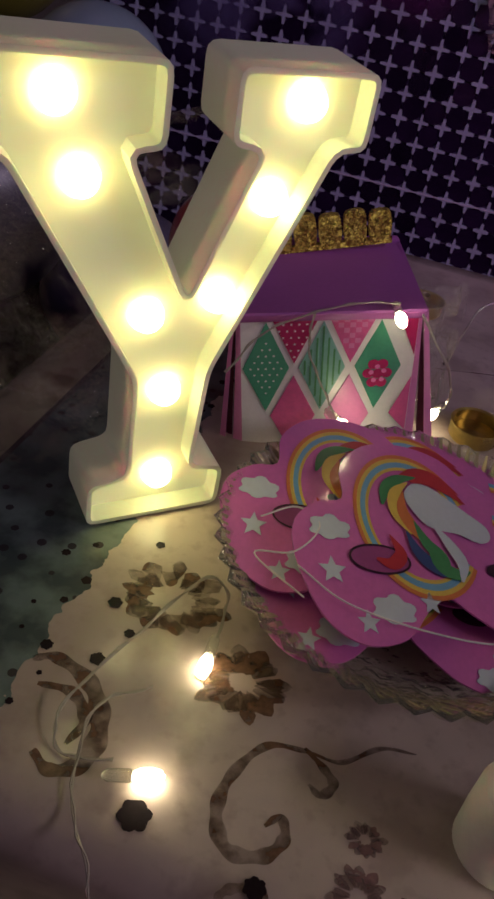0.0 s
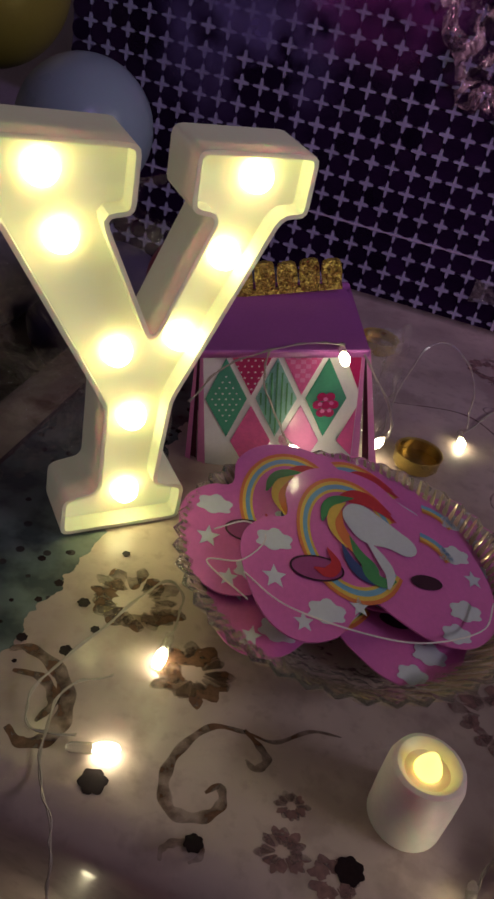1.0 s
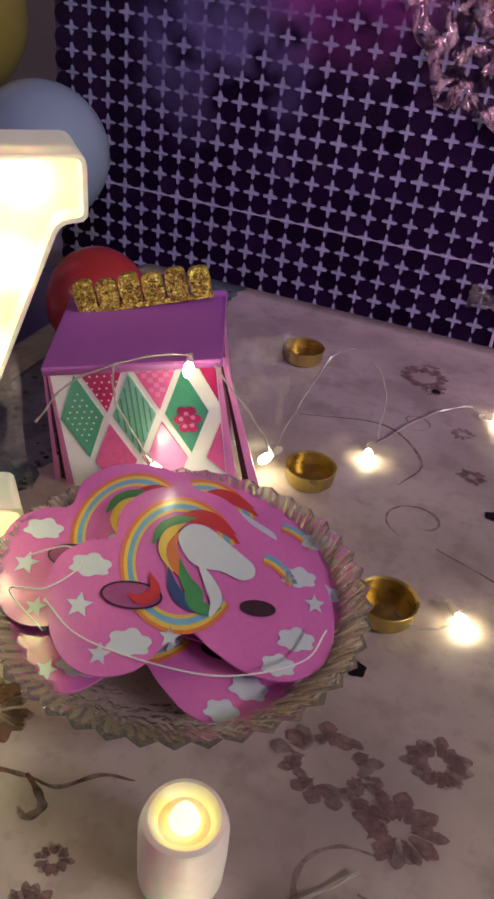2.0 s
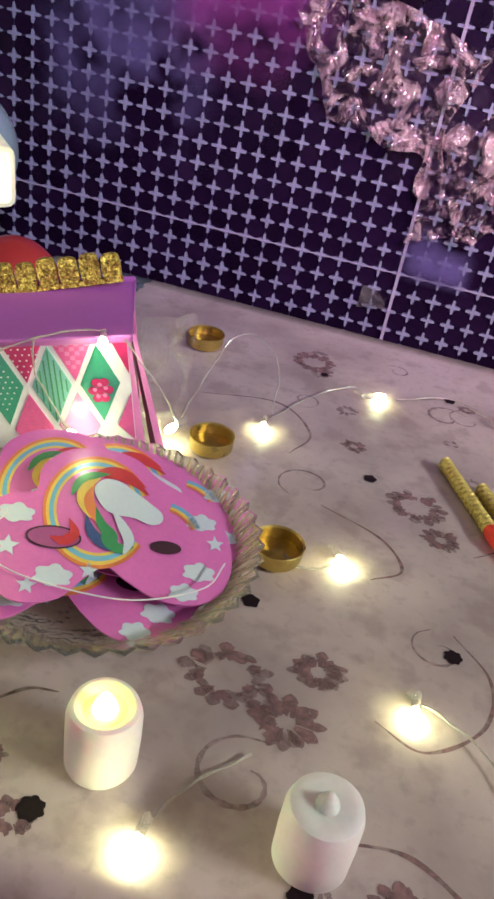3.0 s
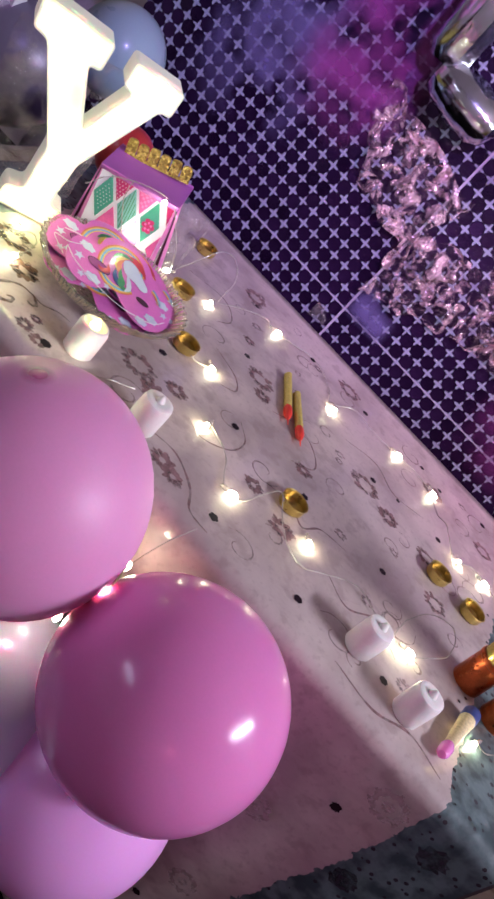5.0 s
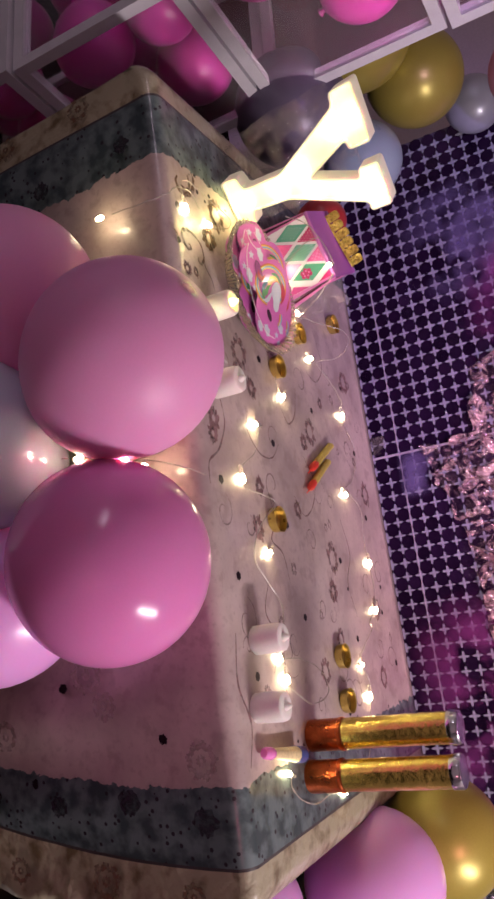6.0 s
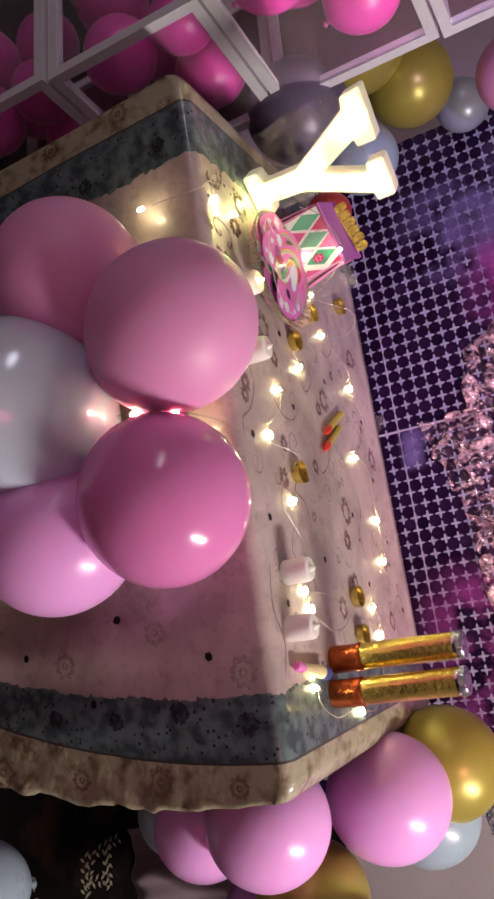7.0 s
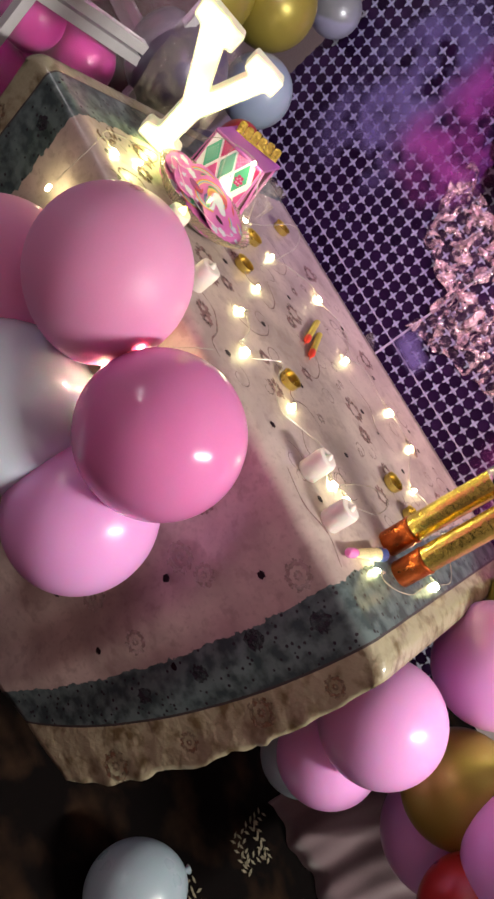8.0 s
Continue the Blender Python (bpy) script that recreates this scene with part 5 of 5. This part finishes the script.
tealight(0.715, 0.318, False, 160, "white battery tealight, unlit, beside a fairy light")

# ---- small gold cups ----


def gold_cup(m, label):
    t = thing("gold_tealight_cup", m, label, "candle cup", "gold tealight cups on the table")
    prof = [(0, 0.0008), (0.0165, 0.0008), (0.0182, 0.003), (0.0185, 0.012), (0.0195, 0.0138), (0.0190, 0.0142), (0.0175, 0.013), (0.0170, 0.005), (0.012, 0.0035), (0, 0.0035)]
    part("cup", lathe(prof, 36), M["gold"], t)
    part("wax", lathe([(0, 0.0042), (0.0166, 0.0042), (0.0166, 0.0052), (0.006, 0.0058), (0.0052, 0.0064), (0, 0.0064)], 28), M["gold_dark"], t, "darker gold inside")
    return t


for x, y, label in ((0.138, 0.632, "small gold candle cup by the bowl"), (0.222, 0.522, "small gold candle cup against the bowl rim"), (0.072, 0.815, "small gold candle cup near the backdrop"),
                    (0.472, 0.440, "small gold candle cup on the cloth"), (0.683, 0.606, "small gold candle cup by the wire"), (0.750, 0.600, "small gold candle cup by the poppers")):
    gold_cup(pose(x, y, TOP + 0.0006, 0, 0, x * 900), label)

# ---- spiral candles ----


def spiral_candle(x0, y0, x1, y1):
    d = Vector((x1 - x0, y1 - y0, 0))
    t = thing("spiral_candle", Matrix.Translation((x0, y0, TOP + 0.0065)) @ d.to_track_quat("Z", "Y").to_matrix().to_4x4(), "gold twisted birthday candle with red tip lying down", "candle", "gold candles lying on the cloth")
    n = d.length
    bm = lathe([(0, 0), (0.0052, 0.001)] + [(0.0052, 0.001 + n * 0.74 * k / 70) for k in range(1, 71)] + [(0, n * 0.745)], 12, None, None, lambda a, z: 0.22 * math.sin(a + z * 1100))
    part("twisted_stick", bm, M["candle_gold"], t)
    part("tip", lathe([(0.0054, n * 0.72), (0.0066, n * 0.76), (0.0066, n * 0.86), (0.004, n * 0.93), (0.0012, n * 0.96), (0.0008, n * 1.06), (0, n * 1.062)], 14), M["candle_red"], t, "red wax tip")


spiral_candle(0.328, 0.706, 0.386, 0.592)
spiral_candle(0.360, 0.680, 0.420, 0.574)

# ---- party poppers ----


def party_popper(x, y, label):
    t = thing("party_popper", pose(x, y, TOP, 0, 0, x * 700), label, "party popper", "party poppers standing on the table")
    part("grip", lathe([(0, 0), (0.0205, 0.0), (0.0215, 0.002), (0.0215, 0.046), (0.0225, 0.047), (0.0225, 0.050), (0.0212, 0.052), (0, 0.053)], 32), M["copper_foil"], t, "coppery red twist grip")
    part("barrel", lathe([(0, 0.0535), (0.0205, 0.0535)] + [(0.0205 + 0.0003 * (k % 2), 0.054 + 0.148 * k / 12) for k in range(13)] + [(0, 0.2025)], 32), M["gold_foil"], t, "gold foil barrel")
    part("cap", lathe([(0.0212, 0.198), (0.0218, 0.200), (0.0218, 0.209), (0.020, 0.212), (0, 0.2135)], 32, None, None, lambda a, z: 0.02 * math.sin(17 * a)), M["silver_foil"], t, "crinkled silver foil cap")


party_popper(0.776, 0.466, "gold foil party popper standing upright")
party_popper(0.826, 0.446, "gold foil party popper standing near the table end")

# ---- fairy lights ----
string = thing("fairy_light_string", pose(0, 0, 0), "warm white fairy lights on thin clear wire across table", "fairy lights")
BULBS = [(0.034, 0.298, 0, 0.4), (0.036, 0.361, 0, -1.5), (0.069, 0.555, 0.1065, -1.2), (0.106, 0.622, 0.012, -1.9), (0.054, 0.547, 0.030, -0.6), (0.170, 0.683, 0, -1.4), (0.258, 0.798, 0, 0.5),
         (0.413, 0.745, 0, 1.0), (0.537, 0.812, 0, 0.2), (0.622, 0.806, 0, -0.5), (0.268, 0.535, 0, -0.8), (0.331, 0.420, 0, -1.6), (0.416, 0.358, 0, 0.3), (0.520, 0.408, 0, -0.9),
         (0.212, 0.290, 0, -1.6), (0.661, 0.394, 0, 0.6), (0.691, 0.408, 0, 0.2), (0.706, 0.692, 0, 1.4), (0.758, 0.708, 0, 0.1), (0.806, 0.374, 0, -2.0), (0.868, 0.545, 0, 0.4),
         ]
bulb_profile = [(0, -0.005), (0.0022, -0.0046), (0.0033, -0.0015), (0.0035, 0.0025), (0.0025, 0.0066), (0, 0.008)]
cap_profile = [(0.0010, -0.018), (0.0026, -0.016), (0.0028, -0.006), (0.0014, -0.005), (0, -0.005)]
for x, y, dz, a in BULBS:
    m = Matrix.Translation((x, y, TOP + 0.0042 + dz)) @ Vector((math.cos(a), math.sin(a), -0.05)).to_track_quat("Z", "Y").to_matrix().to_4x4()
    b = part("bulb", lathe(bulb_profile, 12, m), M["fairy"], string, "lit warm bulb")
    part("bulb_cap", lathe(cap_profile, 10, m), M["clear_cap"], b, "clear plastic cap")
Z = TOP + 0.0025
WIRES = [
    [(0.018, 0.30, Z), (-0.004, 0.295, Z), (-0.012, 0.315, Z + 0.004), (0.004, 0.36, Z + 0.012), (0.02, 0.395, Z + 0.02), (0.033, 0.395, Z + 0.015), (0.036, 0.376, Z + 0.004)],
    [(0.106, 0.638, Z + 0.012), (0.106, 0.69, Z + 0.02), (0.118, 0.735, Z + 0.05), (0.140, 0.745, Z + 0.055), (0.165, 0.735, Z + 0.035), (0.172, 0.705, Z + 0.004)],
    [(0.066, 0.566, Z + 0.112), (0.045, 0.562, Z + 0.108), (0.02, 0.548, Z + 0.100), (-0.005, 0.533, Z + 0.085), (-0.02, 0.52, Z + 0.06)],
    [(0.048, 0.550, Z + 0.033), (0.036, 0.550, Z + 0.05), (0.022, 0.548, Z + 0.075), (0.020, 0.548, Z + 0.100)],
    [(0.080, 0.568, Z + 0.108), (0.106, 0.58, Z + 0.07), (0.112, 0.605, Z + 0.035), (0.107, 0.630, Z + 0.014)],
    [(0.172, 0.705, Z), (0.20, 0.77, Z), (0.23, 0.80, Z + 0.003), (0.245, 0.795, Z)],
    [(0.275, 0.805, Z), (0.33, 0.83, Z + 0.004), (0.38, 0.80, Z), (0.40, 0.755, Z), (0.405, 0.735, Z)],
    [(0.41, 0.77, Z), (0.44, 0.80, Z + 0.006), (0.49, 0.80, Z + 0.003), (0.525, 0.81, Z)],
    [(0.55, 0.815, Z), (0.58, 0.82, Z), (0.61, 0.812, Z)],
    [(0.205, 0.545, Z), (0.235, 0.515, Z + 0.004), (0.25, 0.52, Z), (0.262, 0.53, Z)],
    [(0.325, 0.435, Z), (0.35, 0.425, Z), (0.375, 0.405, Z + 0.002), (0.40, 0.36, Z)],
    [(0.43, 0.365, Z), (0.445, 0.40, Z + 0.018), (0.455, 0.41, Z + 0.02), (0.475, 0.385, Z + 0.012), (0.50, 0.37, Z + 0.003), (0.53, 0.365, Z), (0.565, 0.40, Z), (0.60, 0.42, Z + 0.004), (0.655, 0.40, Z)],
    [(0.212, 0.30, Z), (0.225, 0.33, Z), (0.25, 0.36, Z)],
    [(0.70, 0.41, Z), (0.73, 0.44, Z + 0.018), (0.72, 0.475, Z + 0.03), (0.69, 0.48, Z + 0.02), (0.67, 0.45, Z + 0.006), (0.665, 0.41, Z)],
    [(0.622, 0.80, Z), (0.64, 0.74, Z + 0.01), (0.65, 0.69, Z + 0.03), (0.665, 0.66, Z + 0.03), (0.69, 0.67, Z + 0.01), (0.706, 0.68, Z)],
    [(0.71, 0.70, Z), (0.735, 0.72, Z), (0.75, 0.71, Z)],
    [(0.765, 0.71, Z), (0.83, 0.68, Z), (0.875, 0.62, Z), (0.87, 0.55, Z)],
    [(0.86, 0.53, Z), (0.86, 0.44, Z), (0.83, 0.385, Z), (0.806, 0.385, Z)],
    [(0.018, 0.34, Z), (0.0, 0.32, Z), (0.01, 0.28, Z), (0.03, 0.255, Z), (0.035, 0.246, 0.72), (0.037, 0.238, 0.67)],
]
for w in WIRES:
    c = glide(w, 10)
    bm = bmesh.new()
    tube(c, 0.00055, 5, bm)
    tube([p + Vector((0.0009 * math.sin(k * 0.9), 0.0009 * math.cos(k * 0.9), 0.0004)) for k, p in enumerate(c)], 0.0005, 5, bm)
    part("wire", bm, M["wire"], string)
front_bulbs = [(0.037, 0.236, 0.652), (0.409, 0.132, 0.723), (0.394, 0.130, 0.661), (0.400, 0.218, 0.690), (0.378, 0.16, 0.60)]
for x, y, z in front_bulbs:
    m = Matrix.Translation((x, y, z)) @ pose(0, 0, 0, 180)
    part("bulb", lathe(bulb_profile, 12, m), M["fairy"], string, "lit warm bulb")
bm = bmesh.new()
tube(glide([(0.42, 0.262, 0.753), (0.41, 0.225, 0.740), (0.404, 0.18, 0.725), (0.409, 0.136, 0.723), (0.394, 0.134, 0.661), (0.378, 0.165, 0.60), (0.36, 0.21, 0.50)]), 0.0007, 6, bm)
part("wire", bm, M["wire"], string)

# ---- balloons ----


def balloon(x, y, z, r, mat, aim, label, stretch=1.06, group="party balloons", spot_size=0.0):
    """A latex balloon; aim: the way its neck points."""
    turn = Vector(aim).to_track_quat("-Z", "Y").to_matrix().to_4x4()
    t = thing("balloon", Matrix.Translation((x, y, z)) @ turn, label, "balloon", group)
    prof = [(0, r * stretch)]
    n = 26
    for k in range(1, n):
        a = math.pi * k / n
        rr, zz = r * math.sin(a), r * math.cos(a)
        zz *= stretch if zz > 0 else 1.0 + 0.18 * (k / n) ** 3
        prof.append((rr, zz))
    prof += [(r * 0.07, -r * 1.2), (r * 0.045, -r * 1.24)]
    part("skin", lathe(prof, 48), M[mat], t)
    if spot_size:
        cap = [(r * math.sin(a), r * stretch * math.cos(a) + 0.0006) for a in [spot_size * k / 6 for k in range(7)]]
        part("crown_spot", lathe(cap, 24), M["balloon_spot"], t, "darker thick crown of the balloon")
    part("knot", lathe([(r * 0.045, -r * 1.235), (r * 0.075, -r * 1.26), (r * 0.05, -r * 1.29), (r * 0.10, -r * 1.36), (0, -r * 1.33)], 16), M["balloon_knot" if "pink" in mat or "rose" in mat or "light" in mat or "hot" in mat else mat], t, "tied neck")
    return t


balloon(0.291, 0.133, 0.736, 0.1158, "balloon_pink", (0.387, 0.167, -0.907), "glossy pink balloon at the table front", spot_size=0.145)
balloon(0.518, 0.138, 0.684, 0.1162, "balloon_rose", (-0.6, 0.5, -0.5), "glossy pink balloon against the tablecloth front")
balloon(0.345, 0.100, 0.486, 0.1307, "balloon_silver", (0.4, 0.6, 0.5), "pearly silver balloon below the pink ones")
balloon(0.159, 0.140, 0.568, 0.1136, "balloon_pink", (0.6, 0.5, 0.1), "glossy pink balloon behind another balloon")
balloon(0.531, 0.160, 0.484, 0.1147, "balloon_light", (-0.5, 0.6, 0.5), "light pink balloon low on the tablecloth")
# cluster beyond the table end
for x, y, z, r, mat, label in (
        (1.040, 0.690, 0.718, 0.112, "balloon_light", "light pink balloon beyond the table end"), (1.010, 0.442, 0.602, 0.1014, "balloon_light", "light pink balloon below the table end"),
        (1.032, 0.510, 0.440, 0.0902, "balloon_light", "small light pink balloon under another"), (1.021, 0.559, 0.358, 0.0773, "balloon_white", "whitish balloon low by the table end"),
        (1.020, 0.840, 0.790, 0.108, "balloon_gold", "metallic gold balloon near the backdrop"), (1.193, 0.639, 0.563, 0.1026, "balloon_gold", "metallic gold balloon in the end cluster"),
        (1.284, 0.750, 0.435, 0.1232, "balloon_light", "light pink balloon deep in the cluster"), (1.331, 0.577, 0.653, 0.1268, "balloon_light", "large light pink balloon of the cluster"),
        (1.356, 0.542, 0.526, 0.0979, "balloon_red", "dark red balloon low in the cluster"), (1.115, 0.865, 0.730, 0.100, "balloon_white", "whitish balloon near the backdrop")):
    balloon(x, y, z, r, mat, (0.3, 0.6, -0.4), label, 1.05, "balloons beyond the table end")
balloon(1.074, 0.315, 0.090, 0.085, "balloon_white", (0.2, 0.9, 0.2), "pale grey balloon lying on the carpet", 1.05)
# cluster at the other end
for x, y, z, r, mat, label in (
        (-0.402, 0.806, 0.750, 0.118, "balloon_chrome", "dark chrome balloon beside the boxes"), (-0.620, 0.950, 0.868, 0.129, "balloon_gold", "metallic gold balloon above the boxes"),
        (-0.593, 1.156, 0.943, 0.115, "balloon_gold", "metallic gold balloon behind the letter"), (-0.405, 1.100, 0.800, 0.092, "balloon_white", "pale bluish white balloon behind the letter"),
        (-0.640, 1.440, 1.030, 0.075, "balloon_pearl", "small pearly balloon near the backdrop"), (-0.52, 1.20, 1.20, 0.10, "balloon_pink", "pink balloon above the pearly one"),
        (-0.330, 1.050, 0.560, 0.11, "balloon_chrome", "dark chrome balloon low behind the table")):
    balloon(x, y, z, r, mat, (-0.4, 0.5, -0.4), label, 1.05, "balloons beside the boxes")
balloon(-0.095, 0.725, 0.800, 0.045, "balloon_red", (0, 0.1, -1), "small red balloon behind the treat box", 1.1)

# ---- clear balloon boxes ----


def balloon_box(x, y, z, s, turn, label):
    t = thing("balloon_box", pose(x, y, z, 0, 0, turn), label, "gift box", "stacked clear balloon boxes")
    w = 0.022
    for a in (0, s - w):
        for b in (0, s - w):
            part("frame_edge", box(bmesh.new(), (a, b, 0), (a + w, b + w, s)), M["frame_white"], t)
            part("frame_edge", box(bmesh.new(), (w, a, b), (s - w, a + w, b + w)), M["frame_white"], t)
            part("frame_edge", box(bmesh.new(), (a, w, b), (a + w, s - w, b + w)), M["frame_white"], t)
    for lo, hi in (((w, 0.006, w), (s - w, 0.007, s - w)), ((s - 0.007, w, w), (s - 0.006, s - w, s - w))):
        pane = part("pane", box(bmesh.new(), lo, hi), M["pane"], t, "clear plastic pane")
        pane.visible_shadow = False
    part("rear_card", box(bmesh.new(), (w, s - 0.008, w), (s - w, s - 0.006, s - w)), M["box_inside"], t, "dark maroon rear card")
    m = pose(x, y, z, 0, 0, turn)
    for bx, by, bz, r, mat in ((0.27, 0.28, 0.27, 0.23, "balloon_hot"), (0.73, 0.3, 0.3, 0.22, "balloon_hot"), (0.3, 0.72, 0.32, 0.22, "balloon_hot"), (0.72, 0.72, 0.68, 0.22, "balloon_hot"), (0.3, 0.35, 0.74, 0.2, "balloon_hot"), (0.75, 0.27, 0.76, 0.19, "balloon_hot")):
        p = m @ Vector((bx * s, by * s, bz * s))
        balloon(p.x, p.y, p.z, r * s, mat, (0, 0.4, -1), "hot pink balloon inside a clear box", 1.0, "balloons in the boxes")


for k in range(4):
    balloon_box(-0.78, 0.44 + 0.01 * (k % 2), 0.012 + 0.362 * k, 0.355, -8, "clear plastic balloon box with white frame and pink balloons")

# ---- clear bag behind the letter ----
m = pose(-0.0555, 0.427, TOP, 0, 0, 40)
crumpled("plastic_bag", [m @ Vector((-0.060, 0.060, 0.003)), m @ Vector((0.085, 0.060, 0.003)), m @ Vector((0.075, 0.066, 0.215)), m @ Vector((-0.075, 0.066, 0.20))], 30, 36, 0.012, 28, M["bag_film"],
         "clear crinkled plastic bag behind the letter", "plastic bag", 21.0, False, 0.01)

crumpled("plastic_wrap", [(0.085, 0.600, TOP + 0.003), (0.118, 0.655, TOP + 0.003), (0.100, 0.665, TOP + 0.095), (0.078, 0.612, TOP + 0.105)], 16, 22, 0.010, 45, M["bag_film"],
         "clear crinkled plastic wrap beside the treat box", "plastic wrap", 27.0, False, 0.008)

# ---- party horn ----
d = Vector((0.024, 0.108, 0.0))
horn = thing("party_horn", Matrix.Translation((0.766, 0.302, TOP + 0.0105)) @ d.to_track_quat("Z", "Y").to_matrix().to_4x4(), "small cream paper party horn with pink tip lying down", "party horn")
part("tip", lathe([(0, 0), (0.005, 0.001), (0.0075, 0.006), (0.0078, 0.018), (0.006, 0.024), (0, 0.0245)], 20), M["balloon_rose"], horn, "pink plastic tip")
part("paper_cone", lathe([(0, 0.0245), (0.0062, 0.0246), (0.0098, 0.085), (0.0102, 0.087), (0, 0.0875)], 24), M["horn_paper"], horn, "cream and yellow paper cone")
part("end_band", lathe([(0.0100, 0.0875), (0.0106, 0.088), (0.0108, 0.106), (0.0095, 0.107), (0, 0.104)], 24), M["print_navy"], horn, "dark blue end band")

# ---- fabric skirt below the end balloons ----
bm = bmesh.new()
prev = None
for i in range(161):
    u = i / 160
    x, y = 1.12 + 0.9 * u, 0.86 + 0.10 * u + 0.014 * math.sin(u * 39) + 0.005 * math.sin(u * 93 + 1)
    cur = [bm.verts.new((x + 0.012 * math.sin(z * 14 + 2), y - 0.10 * (0.34 - z) ** 2 + 0.006 * math.sin(z * 21 + u * 19), z)) for z in (0.004, 0.05, 0.10, 0.16, 0.22, 0.28, 0.34)]
    if prev:
        for k in range(6):
            bm.faces.new((prev[k], cur[k], cur[k + 1], prev[k + 1]))
    prev = cur
ob = tagged(link_mesh("fabric_skirt", bm, M["curtain"]), "dusky mauve fabric skirt hanging to the carpet below balloons", "fabric")
ob.modifiers.new("thickness", "SOLIDIFY").thickness = 0.003

# ---- carpet sprigs ----
bm = bmesh.new()
rn = random.Random(3)
for k in range(26):
    cx, cy, a = rn.uniform(0.2, 1.6), rn.uniform(-0.6, 0.6), rn.uniform(0, 6.28)
    if cx < 1.0 and cy > 0.12:
        cx, cy = 1.165 + rn.uniform(-0.05, 0.05), 0.725 + rn.uniform(-0.05, 0.05)
    for q in range(9):
        d = (q - 4) * 0.010
        px, py = cx + d * math.cos(a), cy + d * math.sin(a)
        b = a + (0.9 if q % 2 else -0.9)
        tx, ty = px + 0.018 * math.cos(b), py + 0.018 * math.sin(b)
        nx, ny = -math.sin(b) * 0.0035, math.cos(b) * 0.0035
        flat_shape(bm, [(px, py, 0.004), ((px + tx) / 2 + nx, (py + ty) / 2 + ny, 0.004), (tx, ty, 0.004), ((px + tx) / 2 - nx, (py + ty) / 2 - ny, 0.004)])
tagged(link_mesh("carpet_pattern", bm, M["sprig"], False), "pale sprigs woven in the black carpet", "carpet", kind="structure")
